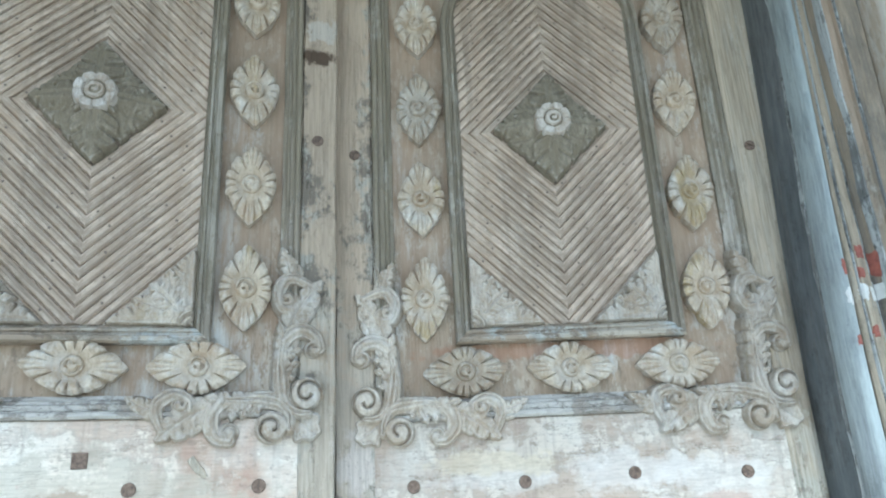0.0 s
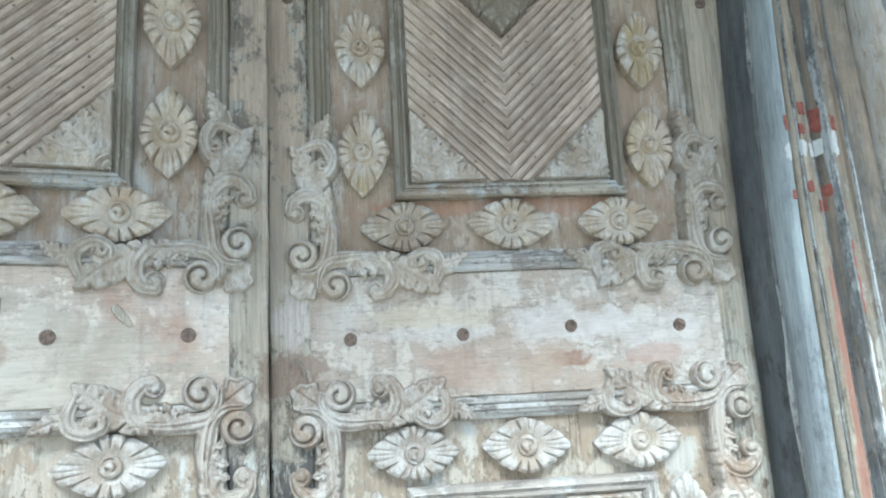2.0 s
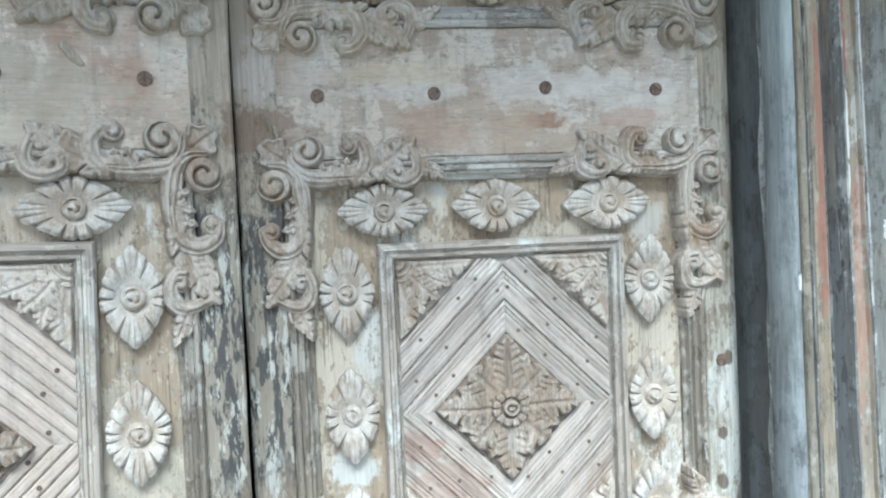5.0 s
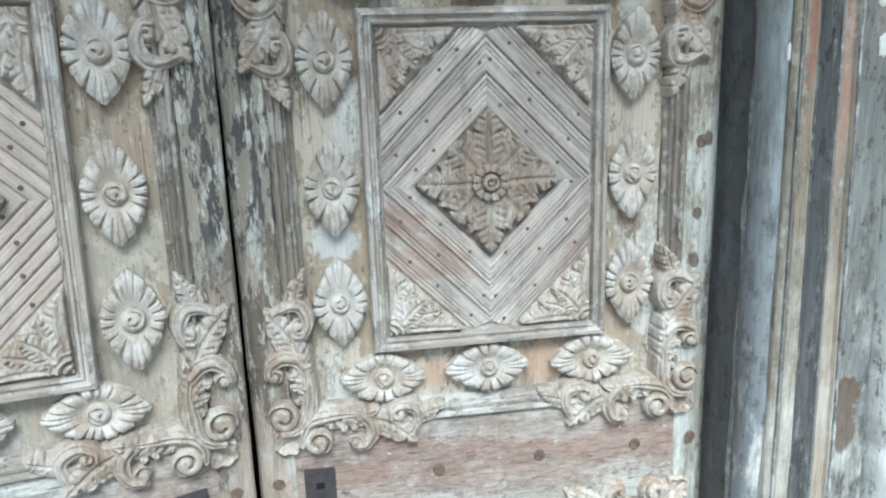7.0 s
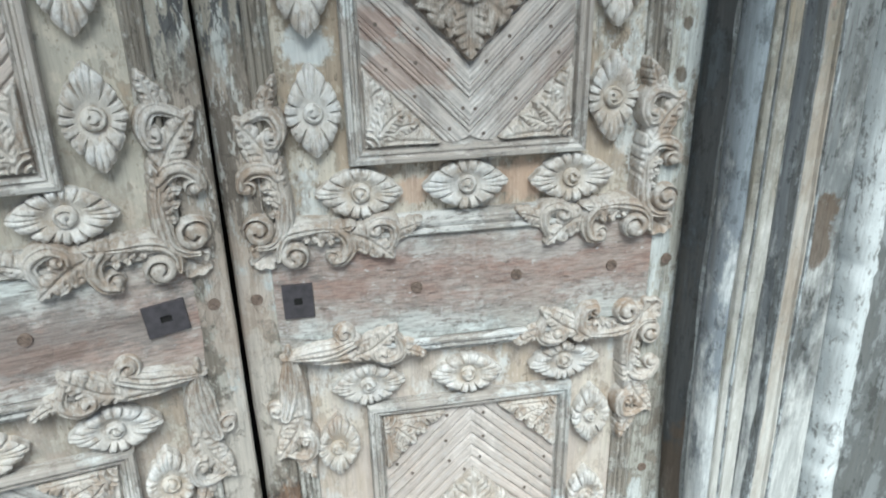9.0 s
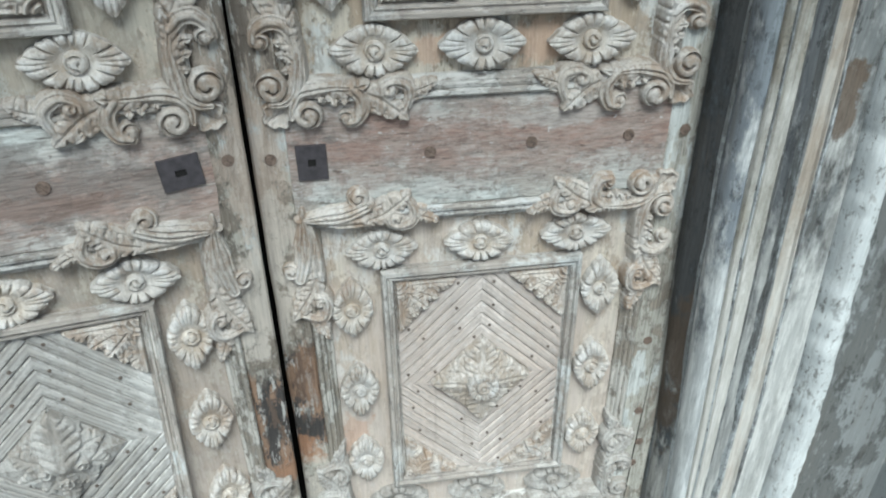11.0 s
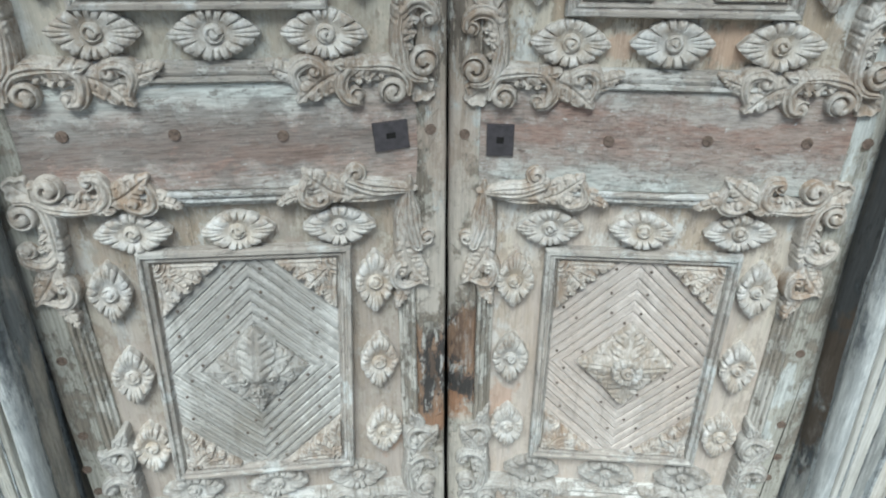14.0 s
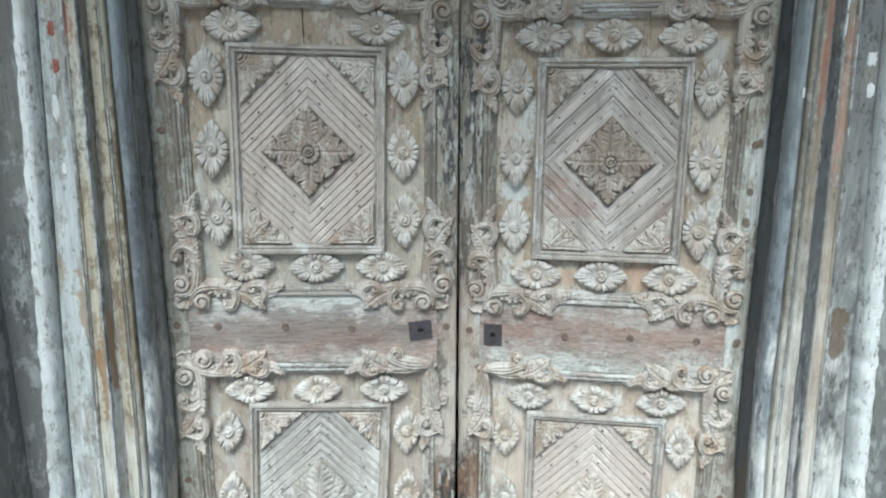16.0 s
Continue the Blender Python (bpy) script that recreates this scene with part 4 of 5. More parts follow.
JAMB = (
    ("inner_board", M_JDARK, ((0.800, -0.100), (0.770, -0.150), (0.771, -0.168), (0.786, -0.200)), "dark grey-blue painted inner board"),
    ("round_moulding", M_JBLUE, ((0.787, -0.201), (0.781, -0.210), (0.779, -0.222), (0.781, -0.236), (0.786, -0.247), (0.793, -0.254), (0.800, -0.256), (0.806, -0.252), (0.809, -0.244), (0.8095, -0.218)), "worn blue-grey round moulding"),
    ("fillet", M_JOCHRE, ((0.8165, -0.218), (0.817, -0.246), (0.819, -0.250), (0.828, -0.253), (0.831, -0.248), (0.836, -0.257), (0.848, -0.259), (0.851, -0.256), (0.862, -0.259), (0.865, -0.254)), "ochre and cream stained fillets"),
    ("hollow_moulding", M_JHOLLOW, ((0.8655, -0.252), (0.866, -0.256), (0.869, -0.264), (0.873, -0.276), (0.875, -0.281)), "dark hollow moulding"),
    ("flat_moulding", M_JRED, ((0.876, -0.280), (0.878, -0.288), (0.884, -0.289), (0.888, -0.285), (0.904, -0.289), (0.906, -0.295), (0.913, -0.296)), "flat moulding with brown stains"),
    ("outer_board", M_JGREY, ((0.914, -0.289), (0.918, -0.291), (0.945, -0.297), (0.970, -0.305), (0.974, -0.304)), "pale grey painted outer board"),
)
ARRISES = (((0.7845, -0.196), (0.7845, -0.204), (0.7890, -0.2055), (0.7895, -0.201)), ((0.8280, -0.250), (0.8285, -0.2565), (0.8315, -0.2565), (0.8320, -0.250)),
           ((0.8620, -0.255), (0.8625, -0.2620), (0.8660, -0.2600), (0.8665, -0.251)), ((0.8730, -0.278), (0.8740, -0.2905), (0.8785, -0.2910), (0.8790, -0.284)), ((0.9080, -0.293), (0.9090, -0.2990), (0.9140, -0.2990), (0.9145, -0.291)))
LEFT_PAINT = {"inner_board": (M_LDARK, "dark grey painted inner board worn brown at the foot"), "fillet": (M_LOCHRE, "brown and cream stained fillets"), "hollow_moulding": (M_JOCHRE, "grey hollow moulding"), "flat_moulding": (M_LOCHRE, "flat moulding with brown and red stains"), "outer_board": (M_LPALE, "pale blue-white painted outer board")}
LOW, HIGH = -0.06, 3.40
for side, mirror in (("right", False), ("left", True)):
    jamb = tagged(new("door_surround_" + side), "moulded wooden door surround in peeling blue-grey and ochre paint", "door surround", kind="structure")
    for i, (name, mat, pts, label) in enumerate(JAMB):
        if mirror:
            mat, label = LEFT_PAINT.get(name, (mat, label))
        part(name, mesh_of(name, *moulded(pts, LOW, HIGH, mirror, i + 20 * mirror), mat, True), jamb, None, label)
    for i, pts in enumerate(ARRISES):
        part("arris", mesh_of("arris", *moulded(pts, LOW, HIGH, mirror, 60 + i + 20 * mirror, -0.10, 60), M_JPALE), jamb, None, "arris worn to pale paint")
    me = mesh_of("plaster_edge", *moulded(((0.980, -0.296), (0.981, -0.318), (0.986, -0.340), (0.996, -0.348), (1.012, -0.349)), LOW, HIGH, mirror, 77 + mirror, -0.06, 260), M_PLASTER, True)
    part("plaster_edge", me, jamb, None, "broken white plaster edge")


def surround_y(x):
    line = [p for _, _, pts, _ in JAMB for p in pts]
    for (x0, y0), (x1, y1) in zip(line, line[1:]):
        if x0 <= x <= x1:
            return y0 + (y1 - y0) * (x - x0) / max(1e-6, x1 - x0)
    return line[-1][1]


def dab(side, x, z, w, h, mat, seed):
    """A dab of paint that follows the mouldings of the surround."""
    rnd = random.Random(seed)
    n = 22
    mirror = side == "left"
    rough = [rnd.uniform(0.72, 1.12) for _ in range(n)]
    px, y0 = narrowed(x, z), surround_y(x)
    verts, faces = [], []
    for k, rho in enumerate((0.0, 0.3, 0.55, 0.8, 1.0)):
        for i in range(n):
            f = math.tau * i / n
            c, q = math.cos(f), math.sin(f)
            square = 1 / max(abs(c), abs(q)) ** 0.6
            a, b = rho * w * rough[i] * c * square, rho * h * rough[i] * q * square
            verts.append((narrowed(x + a, z + b) - px, surround_y(x + a) - y0 - (0.0020 if k < 4 else 0.0005), b))
    for k in range(4):
        for i in range(n):
            a, b = k * n + i, k * n + (i + 1) % n
            faces.append((a, b, b + n, a + n) if k else (0, b + n, a + n))
    if mirror:
        verts, px = [(-a, b, c) for a, b, c in verts], -0.007 - px
    part("paint_dab", mesh_of("paint_dab", verts, faces, mat), bpy.data.objects["door_surround_" + side], Matrix.Translation((px, y0, z)))


for i, (x, z, w, h, mat) in enumerate((
        (0.799, 2.365, 0.010, 0.016, M_WHITE), (0.838, 2.371, 0.012, 0.014, M_WHITE), (0.867, 2.368, 0.013, 0.013, M_WHITE), (0.888, 2.370, 0.010, 0.022, M_WHITE),
        (0.799, 2.412, 0.008, 0.014, M_RED), (0.849, 2.436, 0.012, 0.012, M_RED), (0.841, 2.402, 0.013, 0.010, M_RED), (0.871, 2.414, 0.011, 0.022, M_RED), (0.892, 2.402, 0.009, 0.014, M_RED),
        (0.799, 2.294, 0.007, 0.009, M_RED), (0.844, 2.307, 0.010, 0.010, M_RED), (0.870, 2.298, 0.006, 0.010, M_RED), (0.879, 2.267, 0.005, 0.014, M_RED), (0.863, 2.276, 0.007, 0.012, M_RED),
        (0.880, 2.205, 0.005, 0.012, M_RED), (0.879, 2.180, 0.005, 0.011, M_RED), (0.880, 2.145, 0.006, 0.022, M_RED), (0.880, 2.115, 0.006, 0.014, M_RED),
        (0.8795, 2.050, 0.005, 0.034, M_WHITE), (0.880, 2.000, 0.004, 0.034, M_WHITE), (0.879, 1.945, 0.004, 0.026, M_WHITE), (0.800, 1.794, 0.006, 0.014, M_WHITE),
        (0.957, 1.869, 0.012, 0.016, M_WHITE), (0.958, 1.800, 0.010, 0.018, M_WHITE))):
    dab("right", x, z, w, h, mat, i)
for i, (x, z, w, h, mat) in enumerate(((0.945, 1.930, 0.010, 0.018, M_RED), (0.940, 1.850, 0.009, 0.016, M_RED), (0.938, 1.62, 0.008, 0.014, M_WHITE), (0.948, 1.76, 0.009, 0.030, M_WHITE))):
    dab("left", x, z, w, h, mat, 40 + i)


def block(name, x0, x1, y0, y1, z0, z1, mat, label, category):
    v = [(x, y, z) for x in (x0, x1) for y in (y0, y1) for z in (z0, z1)]
    f = [(0, 1, 3, 2), (4, 6, 7, 5), (0, 4, 5, 1), (2, 3, 7, 6), (0, 2, 6, 4), (1, 5, 7, 3)]
    return tagged(new(name, mesh_of(name, v, f, mat)), label, category, kind="structure")


def side_wall(name, mirror):
    """The wall beside the door; its edge follows the surround."""
    verts, faces = [], []
    heights = [-0.14] + [0.2 * i for i in range(26)] + [5.2]
    for z in heights:
        e = narrowed(1.004, z)
        verts += [(e, 0.30, z), (e, -0.345, z), (1.5, -0.345, z), (4.5, -0.345, z), (4.5, 0.30, z)]
    for i in range(len(heights) - 1):
        for k in range(5):
            a, b = 5 * i + k, 5 * i + (k + 1) % 5
            faces.append((a, b, b + 5, a + 5))
    if mirror:
        verts = [(-0.007 - x, y, z) for x, y, z in verts]
    tagged(new(name, mesh_of(name, verts, faces, M_STONE)), "grey stained rendered wall beside the door", "wall", kind="structure")


block("wall_above", -1.028, 1.010, -0.340, 0.30, 3.40, 5.2, M_STONE, "grey rendered wall above the door", "wall")
side_wall("wall_right", False)
side_wall("wall_left", True)
# two blocks added at the sides to keep sky light off the leaves
block("pier_left", -1.75, -1.075, -0.48, -0.340, -0.14, 3.40, M_STONE, "grey rendered block added to hold back side light", "wall")
block("pier_right", 1.30, 1.98, -1.05, -0.340, -0.14, 3.40, M_STONE, "grey rendered block added to hold back side light", "wall")
# unseen slab, added so that the door darkens towards its top
block("porch_roof", -2.6, 2.6, -1.42, -0.338, 3.40, 3.52, M_STONE, "unseen grey slab added to shade the top of the door", "roof")
# wall and inside floor painted near-black to pass for an unlit room
block("wall_back", -1.05, 1.05, 0.32, 0.42, -0.14, 3.6, M_SHADE_BLACK, "near-black wall painted as the dark inside behind the door", "wall")
block("threshold", -1.02, 1.00, -0.215, -0.060, -0.14, -0.040, M_STEP, "worn blue-grey stone threshold under the door", "threshold")
block("floor_inside", -1.02, 1.00, -0.059, 0.31, -0.16, -0.125, M_SHADE_BLACK, "near-black floor painted as the dark behind the threshold", "floor")
block("doorstep", -1.02, 1.00, -0.60, -0.217, -0.14, -0.050, M_STONE, "worn dark stone step before the door", "step")
g = 60.0
tagged(new("ground", mesh_of("ground", [(-g, -g, -0.13), (g, -g, -0.13), (g, g, -0.13), (-g, g, -0.13)], [(0, 1, 2, 3)], M_GROUND)), "grey paving in front of the door", "ground", kind="structure")


# ---------------------------------------------------------------- the two leaves
V0, V1 = -0.130, 3.22
MID_U = 0.402
ROSETTES = {}
SPANDRELS = {}


def rosette(key):
    if key not in ROSETTES:
        a, b, h, mat, seed = key
        ROSETTES[key] = rosette_mesh("rosette", a, b, 1.1 * h, mat, 10 + 2 * (seed % 2), seed)
    return ROSETTES[key]


def cached(store, key, make):
    if key not in store:
        store[key] = make()
    return store[key]


def frame_piece(length, profile):
    """A mitred length of panel frame; its outer edge runs along x, its inside lies up."""
    verts, faces = [], []
    k, steps = len(profile), 10
    for i in range(steps + 1):
        f = i / steps - 0.5
        for inset, h in profile:
            verts.append((f * (length - 2 * inset), -h, inset))
    for i in range(steps):
        for j in range(k - 1):
            a = i * k + j
            faces.append((a, a + 1, a + 1 + k, a + k))
    return verts, faces


FRAME = ((0.0, -0.002), (0.0, 0.020), (0.003, 0.027), (0.010, 0.028), (0.0125, 0.021), (0.016, 0.020), (0.018, 0.024), (0.022, 0.023), (0.025, 0.013), (0.031, 0.009))
HW = 0.199
IN = 0.170


def disc_mesh(name, r, h, mat):
    n = 14
    v = [(0, -h, 0)] + [(r * 0.8 * math.cos(math.tau * i / n), -h, r * 0.8 * math.sin(math.tau * i / n)) for i in range(n)] + [(r * math.cos(math.tau * i / n), 0.002, r * math.sin(math.tau * i / n)) for i in range(n)]
    f = [(0, 1 + i, 1 + (i + 1) % n) for i in range(n)] + [(1 + i, 1 + n + i, 1 + n + (i + 1) % n, 1 + (i + 1) % n) for i in range(n)]
    return mesh_of(name, v, f, mat)


def screw_mesh(r=0.0098, h=0.0016, slot=0.0013):
    """A screw head with a slot across it."""
    n = 9
    verts, faces = [], []
    for s in (-1, 1):
        start = len(verts)
        arc = [(r * math.cos(math.pi * i / n), s * max(slot, r * math.sin(math.pi * i / n))) for i in range(n + 1)]
        verts += [(x, -h, z) for x, z in arc] + [(x * 1.06, 0.002, z * 1.06 if abs(z) > slot * 1.01 else z) for x, z in arc]
        faces.append(tuple(start + i for i in range(n + 1)))
        faces += [(start + i, start + i + 1, start + n + 2 + i, start + n + 1 + i) for i in range(n)]
        faces.append((start, start + n, start + 2 * n + 1, start + n + 1))
    base = len(verts)
    verts += [(-r, -0.0003, -slot), (r, -0.0003, -slot), (r, -0.0003, slot), (-r, -0.0003, slot)]
    faces.append((base, base + 1, base + 2, base + 3))
    return mesh_of("screw", verts, faces, M_SCREW)


NAIL_BIG = disc_mesh("nail", 0.0037, 0.0012, M_NAIL)
NAIL = disc_mesh("nail", 0.0027, 0.0012, M_NAIL)
SCREW = screw_mesh()


def build_leaf(name, side, m, label):
    """One leaf. side 1: along x from the seam to the hinge; -1: the other way, skewed to fit the camera's view."""
    leaf = tagged(new(name), label, "door")
    leaf.matrix_basis = m
    left = side < 0
    rnd = random.Random(7 + side)

    def at(u, v):
        if not left:
            return u, v, 0.0
        lean = max(0.0, 0.060 - 0.024 * v)
        x = -u + (0.004 if v < 0.95 else 0.014) * min(1.0, u / 0.1)
        return x, v + 0.070 - 0.027 * v - lean * (x + 0.39), math.degrees(math.atan(lean))

    def warped(vf):
        if not left:
            return vf
        out = []
        for x, y, z in vf[0]:
            a, b, _ = at(x, z)
            out.append((a, y, b))
        return out, vf[1]

    def put(name, me, u, v, d, turn=0.0, parent=None, label=""):
        x, z, t = at(u, v)
        return part(name, me, parent or leaf, spot(x, z, d, t + turn), label)

    def tapered(vf):
        # the meeting edge stands closer at the top
        return [(x - 0.0035 * (z - 1.0) if x < 0.02 else x, y, z) for x, y, z in vf[0]], vf[1]

    # stiles, rails and sunk fields
    part("seam_stile", mesh_of("seam_stile", *warped(tapered(board(-0.002 if left else 0.000, 0.064, V0, V1, 0.0, 0.048, 0.004, 40, 0.0012))), M_SEAM), leaf, None, "weathered inner stile with flaking paint")
    part("hinge_stile", mesh_of("hinge_stile", *warped(board(0.737, 0.797 if left else 0.822, V0, V1, 0.0, 0.048, 0.004, 40, 0.0012)), M_STILE), leaf, None, "weathered outer stile")
    for nm, v0, v1, mat, lab in (("top_rail", 1.900, 2.102, M_RAIL, "cream painted rail with white patches"), ("lock_rail", 0.898, 1.100, M_LOCKRAIL, "worn reddish-brown lock rail"), ("bottom_rail", V0, 0.052, M_RAIL, "stained bottom rail")):
        part(nm, mesh_of(nm, *warped(board(0.056, 0.744, v0, v1, 0.0015, 0.046, 0.003, 24, 0.0008)), mat), leaf, None, lab)
    for v0, v1 in ((2.100, V1), (1.098, 1.902), (0.050, 0.900)):
        part("field", mesh_of("field", *warped(board(0.063, 0.738, v0, v1, 0.020, 0.043, 0.001, 12, 0.0)), M_FIELD), leaf)
    bead = ((0.0, 0.022), (0.0, -0.003), (0.004, -0.007), (0.009, -0.006), (0.012, 0.000), (0.015, -0.002), (0.020, -0.003), (0.023, 0.003), (0.026, 0.003), (0.030, 0.010), (0.035, 0.013), (0.036, 0.022))
    for v0, v1 in ((2.102, V1), (1.100, 1.900), (0.052, 0.898)):
        for u0, s in ((0.0648, 1), (0.7362, -1)):
            part("upright_bead", mesh_of("upright_bead", *warped(straight([(u0 + s * c, y) for c, y in bead], v0, v1, 2, 14, 0.0008, int(1e3 * (v0 + u0)))), M_MOULD), leaf)
    for v0, s in ((2.1022, 1), (1.8998, -1), (1.1002, 1), (0.8978, -1), (0.0522, 1)):
        part("cross_bead", mesh_of("cross_bead", *warped(straight([(v0 + s * c, y - 0.001) for c, y in bead], 0.066, 0.735, 0, 14, 0.0008, int(1e3 * v0))), M_MOULD_X), leaf)

    # corner carvings
    for u, v, sx, sz, tan, k in ((0.082, 2.117, 1, 1, 1, 0), (0.718, 2.117, -1, 1, 1, 1), (0.082, 1.884, 1, -1, 0, 2), (0.718, 1.884, -1, -1, 0, 3), (0.082, 1.116, 1, 1, 0, 4), (0.718, 1.116, -1, 1, 0, 5),
                                 (0.082, 0.884, 1, -1, 0, 6), (0.718, 0.884, -1, -1, 0, 7), (0.082, 0.068, 1, 1, 0, 8), (0.718, 0.068, -1, 1, 0, 9)):
        flip = -sx if left else sx
        me = corner_relief((k + 2 * left) % 4, k == 6).mesh("corner_carving", M_CARVED_TAN if tan else M_CARVED_DIM if k > 7 else M_CARVED, flip, sz, 1.15)
        put("corner_carving", me, u, v, 0.006)

    # rosettes round the panels
    spots = [(u, 2.182, 0, 1) for u in (0.218, 0.397, 0.582)] + [(u, v, 90, 1) for v in (2.312, 2.497, 2.686, 2.875, 3.06) for u in (0.153, 0.650)]
    spots += [(u, v, 0, 0) for v in (1.820, 1.183) for u in (0.218, 0.395, 0.580)] + [(u, v, 90, 0) for v in (1.693, 1.503, 1.317) for u in (0.154, 0.645)]
    spots += [(u, v, 0, 0) for v in (0.813, 0.128) for u in (0.210, 0.396, 0.583)] + [(u, v, 90, 0) for v in (0.680, 0.475, 0.270) for u in (0.146, 0.647)]
    for u, v, turn, tan in spots:
        if left and abs(v - 1.82) < 0.001 and abs(u - 0.395) < 0.001:
            continue  # this one has been lost
        low = v < 0.9
        key = (0.065 if low else 0.070, 0.041 if low else 0.0435, 0.027, M_ROSETTE_TAN if tan else M_CARVED_DIM if v < 0.2 else M_ROSETTE, rnd.randrange(6))
        put("rosette", rosette(key), u + rnd.uniform(-0.002, 0.002), v + rnd.uniform(-0.002, 0.002), 0.0195, turn + rnd.uniform(-3, 3))

    # panels
    for v0, v1, c, kind, tan in ((2.228, 2.86, 2.630, "top", True), (1.227, 1.768, 1.4975, "middle", False), (0.178, 0.765, 0.4715, "bottom", False)):
        top = kind == "top"
        slat_mat = M_SLAT_TAN if tan else M_SLAT if kind == "middle" and not left else M_SLAT_GREY if left and kind == "bottom" else M_SLAT_PALE
        carved = M_CARVED_TAN if tan else M_CARVED
        low = c - v0 - (HW - IN)
        high = v1 - c - (HW - IN)
        verts, faces = board(-IN - 0.004, IN + 0.004, -low - 0.004, (0.40 if top else high + 0.004), -0.009, 0.004, 0.0005, 6, 0)
        panel = put("panel", mesh_of("panel", verts, faces, slat_mat), MID_U, c, 0.020, 0.0, None, "panel of slats laid in a lozenge")
        pieces = [(0, -(c - v0), 0, 2 * HW)]
        if not top:
            pieces.append((0, v1 - c, 180, 2 * HW))
        for x, z, turn, length in pieces:
            part("panel_rail", mesh_of("panel_rail", *frame_piece(length, FRAME), M_FRAME_TAN if tan else M_FRAME), panel, spot(x, z, 0, turn))
        for x, turn in ((-HW, 90), (HW, -90)):
            if top:
                fs = frame_piece(1.0, FRAME)[1]
                length = v1 - v0
                out = []
                for i in range(11):
                    for j, (inset, h) in enumerate(FRAME):
                        zz = inset + (length - inset) * i / 10
                        out.append((x + (inset if x < 0 else -inset), -h, -(c - v0) + zz))
                part("panel_stile", mesh_of("panel_stile", out, fs, M_MOULD), panel)
            else:
                part("panel_stile", mesh_of("panel_stile", *frame_piece(v1 - v0, FRAME), M_FRAME), panel, spot(x, (v0 + v1) / 2 - c, 0, turn))
        if top:
            n, out, fs = 28, [], []
            for i in range(n + 1):
                a = math.pi * i / n
                for inset, h in FRAME:
                    out.append((-(HW - inset) * math.cos(a), -h, v1 - c + (HW - inset) * math.sin(a)))
            k = len(FRAME)
            for i in range(n):
                for j in range(k - 1):
                    p = i * k + j
                    fs.append((p, p + 1, p + 1 + k, p + k))
            part("panel_arch", mesh_of("panel_arch", out, fs, M_MOULD), panel)
        if top:
            first, last, count, ribs, reach = 0.112, 0.41, 14, 1, (lambda x: 0.23 + math.sqrt(max(0.0, 0.168 ** 2 - x * x)))
        elif kind == "middle":
            first, last, count, ribs, reach = 0.119, 0.284, (7 if left else 3), (1 if left else 2), (lambda x: high)
        else:
            first, last, count, ribs, reach = 0.114, 0.311, 7, 1, (lambda x: high)
        wide = (last - first) / count
        for k in range(count + (6 if top else 0)):
            for sx in (-1, 1):
                for sz in (-1, 1):
                    if k >= count and sz < 0:
                        continue
                    me, mm = slat_mesh("slat", first + k * wide, first + (k + 1) * wide - 0.0012, sx, sz, IN, low, reach, slat_mat, ribs, (0.0050 if top else 0.0032) if ribs == 1 else 0.0042)
                    if not me:
                        continue
                    part("slat", me, panel, Matrix.Translation((0, -0.0096, 0)) @ mm)
                    if ribs > 1 or (k + (sx > 0) + (sz > 0)) % 2:
                        s = first + (k + 0.45) * wide
                        x0, x1 = max(0.0, s - (low if sz < 0 else reach(0))), min(IN, s)
                        for f in (0.2, 0.8) if ribs == 1 else (0.12, 0.5, 0.86):
                            x = x0 + (x1 - x0) * (f + rnd.uniform(-0.11, 0.11))
                            part("nail", NAIL if top else NAIL_BIG, panel, spot(sx * x, sz * (s - x), -0.0136))
        for sx in (-1, 1):
            for sz in (-1, 1):
                if top and sz > 0:
                    continue
                leg = IN + (low if sz < 0 else high) - last
                me = cached(SPANDRELS, (round(leg, 3), carved.name, sx, sz), lambda: spandrel_relief(round(leg, 3), (sx + 3 * sz) % 3).mesh("spandrel", carved, -sx, -sz))
                part("spandrel", me, panel, spot(sx * IN, sz * (low if sz < 0 else high), -0.0097), "carved corner leaf")
        if kind == "middle":
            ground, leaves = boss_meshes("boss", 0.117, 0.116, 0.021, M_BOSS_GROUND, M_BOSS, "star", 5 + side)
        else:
            ground, leaves = boss_meshes("boss", 0.106, 0.112, 0.021 if top else 0.018, M_BOSS_GROUND if top else M_CARVED_DIM if left else M_BOSS_PALE, M_BOSS_TOP if top else M_CARVED_DIM if left else M_BOSS_PALE, "coils" if left and not top else "pyramid", 15 + side + 4 * top, 0.036 if top else 0.022)
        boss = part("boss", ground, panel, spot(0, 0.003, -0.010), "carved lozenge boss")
        part("boss_leaves", leaves, panel, spot(0, 0.003, -0.0105), "carved leaves")
        if top or (kind == "bottom" and not left):
            part("flower", cached(SPANDRELS, ("flower", top), lambda: flower_mesh(top)), panel, spot(0, 0.003, -0.040 if top else -0.033), "small carved flower")

    if left:  # the split above the middle panel: a near-black strip for its shade
        part("split", mesh_of("split", *board(-0.0014, 0.0014, -0.045, 0.045, 0.0, 0.004, 0.0004, 8, 0.0009), M_SHADE_BLACK), leaf, spot(-0.390, 1.845, 0.0192), "dark strip painted for a split in the board")

    else:  # the split in the outer stile above the threshold: a near-black strip for its shade
        line = spline([(0.790, 0.50), (0.787, 0.36), (0.781, 0.22), (0.778, 0.10), (0.772, -0.10)])
        verts = [(u + s * (0.0011 + 0.0006 * math.sin(9 * v)), y, v) for u, v in line for s, y in ((-1, -0.0006), (1, -0.0006))]
        part("split", mesh_of("split", verts, [(2 * i, 2 * i + 1, 2 * i + 3, 2 * i + 2) for i in range(len(line) - 1)], M_SHADE_BLACK), leaf, None, "dark strip painted for a split along the grain")

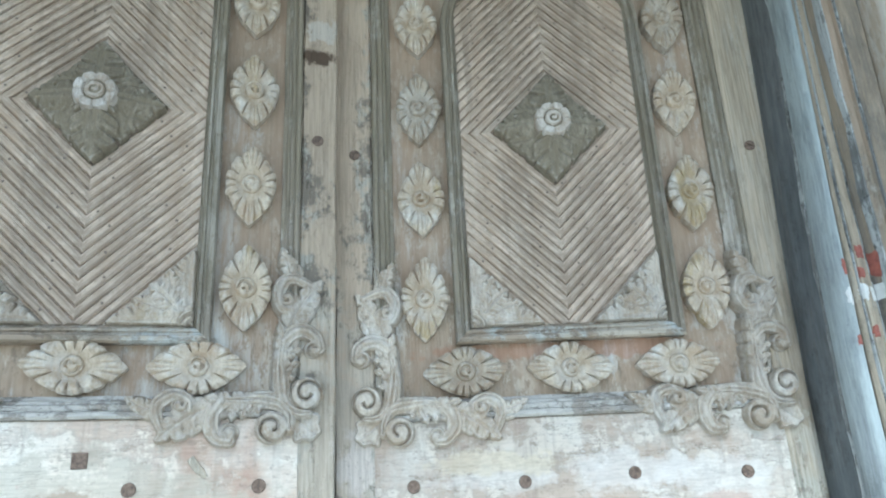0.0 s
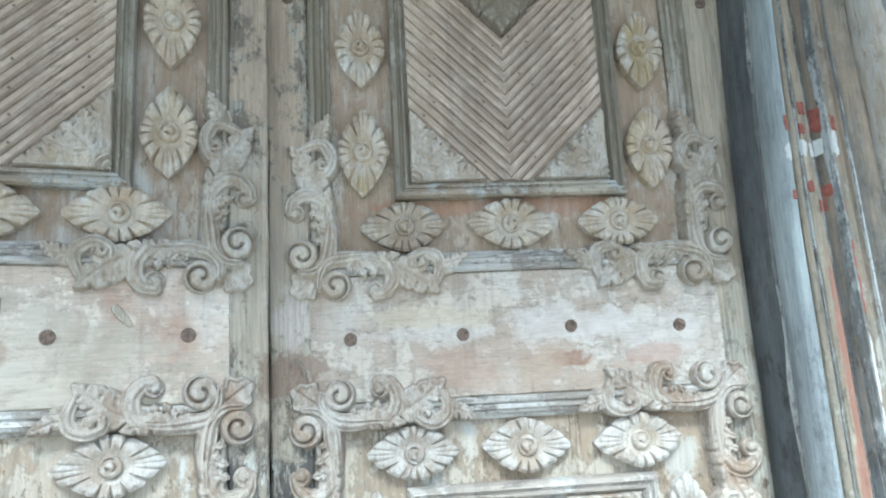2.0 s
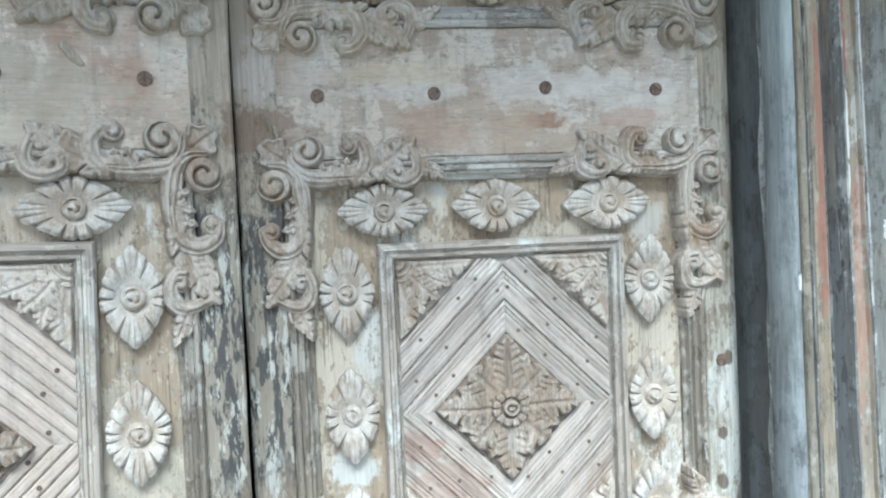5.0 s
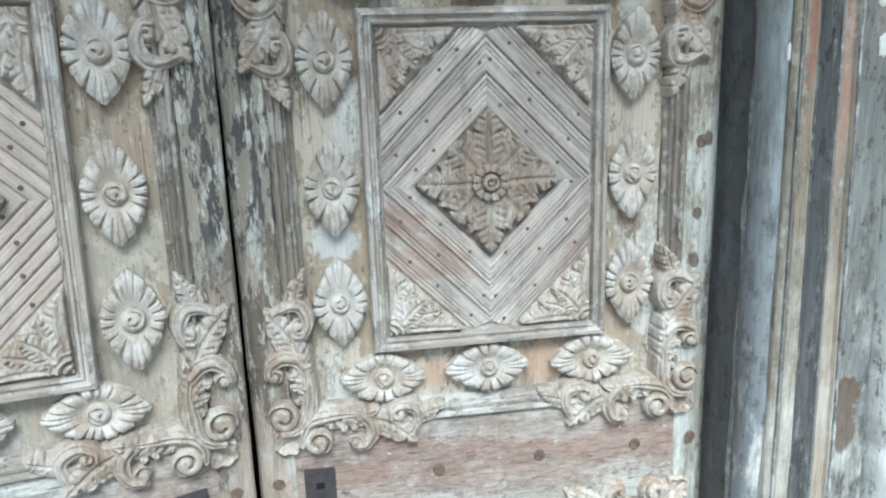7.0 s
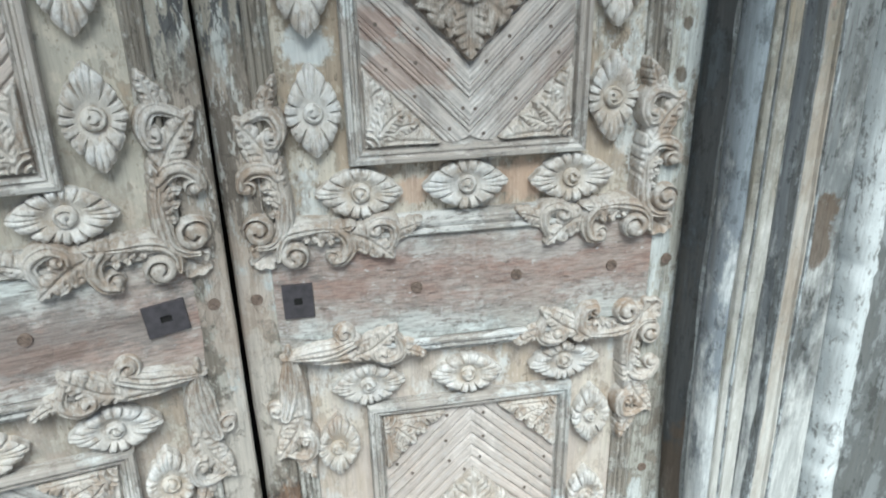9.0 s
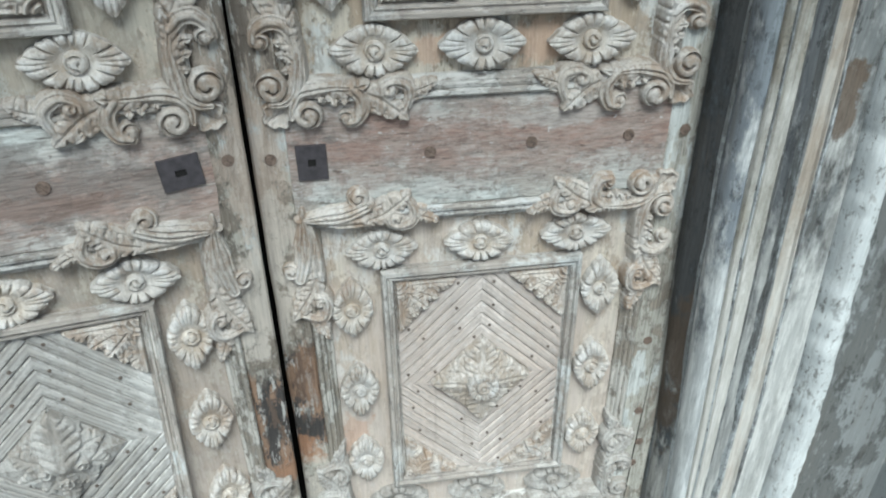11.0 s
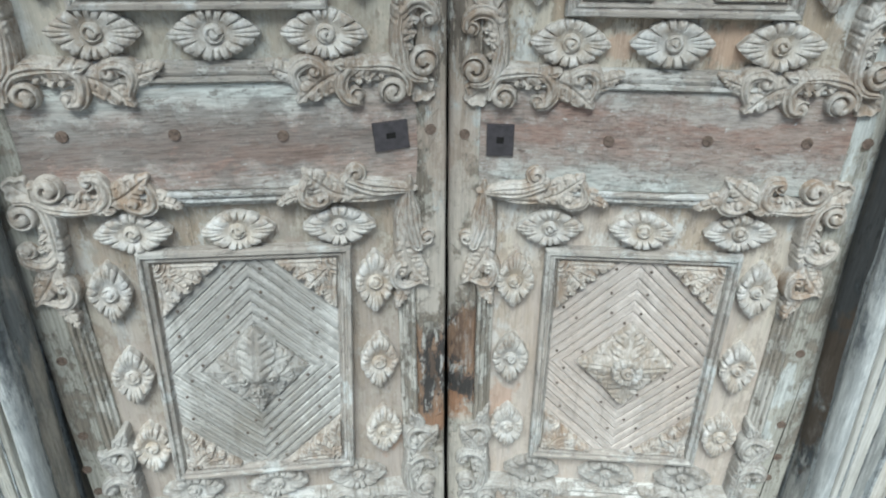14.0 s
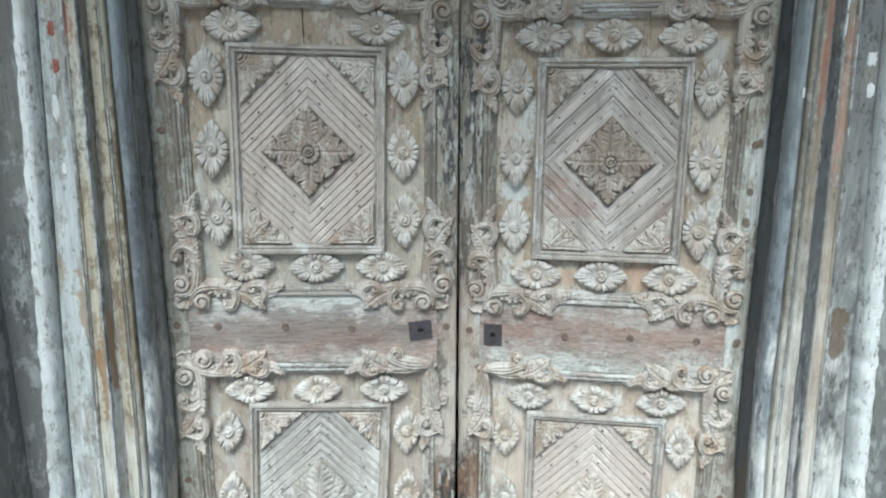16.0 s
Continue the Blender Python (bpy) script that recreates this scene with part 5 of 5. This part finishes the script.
    # ironwork
    screws = [(0.123, 2.000), (0.303, 2.000), (0.482, 2.006), (0.666, 2.000), (0.032, 1.008), (0.304, 1.002), (0.485, 1.008), (0.664, 1.009), (0.770, 1.012), (0.775, 0.325), (0.790, 0.224), (0.782, 0.154), (0.768, 0.53), (0.765, 1.55), (0.032, 2.59), (0.775, 2.581)]
    for u, v in screws:
        put("screw", SCREW, u, v, -0.0005, rnd.uniform(20, 100))
    if left:
        # dark plate laid on the rail for the shade in a square hole
        part("square_plug", mesh_of("square_plug", [(-0.011, 0.002, -0.011), (0.011, 0.002, -0.011), (0.011, 0.002, 0.012), (-0.011, 0.002, 0.012), (-0.010, -0.001, -0.010), (0.010, -0.001, -0.010), (0.010, -0.001, 0.011), (-0.010, -0.001, 0.011)],
                                    [(0, 1, 5, 4), (1, 2, 6, 5), (2, 3, 7, 6), (3, 0, 4, 7), (4, 5, 6, 7)], M_SCREW), leaf, spot(-0.357, 2.057, 0.0), "square dark plate in place of a hole in the rail")
        chip = Carving()
        chip.leaflet((-0.010, 0.014), (0.002, -0.002), (0.014, -0.014), 0.013, 0.004)
        part("wood_chip", chip.mesh("wood_chip", M_STILE), leaf, spot(-0.198, 2.042, -0.001), "splintered chip on the rail")
    pv = [(-0.026, 0.0, -0.032), (0.026, 0.0, -0.032), (0.026, 0.0, 0.032), (-0.026, 0.0, 0.032)]
    vs = [(x * 0.97, -0.003, z * 0.97) for x, y, z in pv] + [(x, 0.002, z) for x, y, z in pv]
    hole = 0.007
    vs += [(-hole, -0.003, -hole), (hole, -0.003, -hole), (hole, -0.003, hole), (-hole, -0.003, hole)] + [(-hole, 0.004, -hole), (hole, 0.004, -hole), (hole, 0.004, hole), (-hole, 0.004, hole)]
    fs = [(i, (i + 1) % 4, 4 + (i + 1) % 4, 4 + i) for i in range(4)] + [(i, (i + 1) % 4, 8 + (i + 1) % 4, 8 + i) for i in range(4)] + [(8 + i, 8 + (i + 1) % 4, 12 + (i + 1) % 4, 12 + i) for i in range(4)]
    plate = mesh_of("lock_plate", [((x * 1.22, y, z * 0.84) if left else (x, y, z)) for x, y, z in vs], fs, M_IRON)
    p = put("lock_plate", plate, 0.114 if left else 0.100, 0.998, -0.001, -7.0 if left else 0.0, None, "dark square iron lock plate with a keyhole")
    # near-black disc stands in for the shade inside the keyhole
    part("keyhole", disc_mesh("keyhole", 0.0115, 0.0, M_SHADE_BLACK), p, spot(0, 0, 0.0))
    return leaf


build_leaf("door_leaf_right", 1, pose(0, 0, 0.11, 0, 0, -9.15), "carved wooden door leaf with weathered cream paint, standing ajar")
build_leaf("door_leaf_left", -1, pose(-0.0088, -0.0549, 0.11, 0, 0, 5.08), "carved wooden door leaf with weathered cream paint, skewed to fit the camera's view")
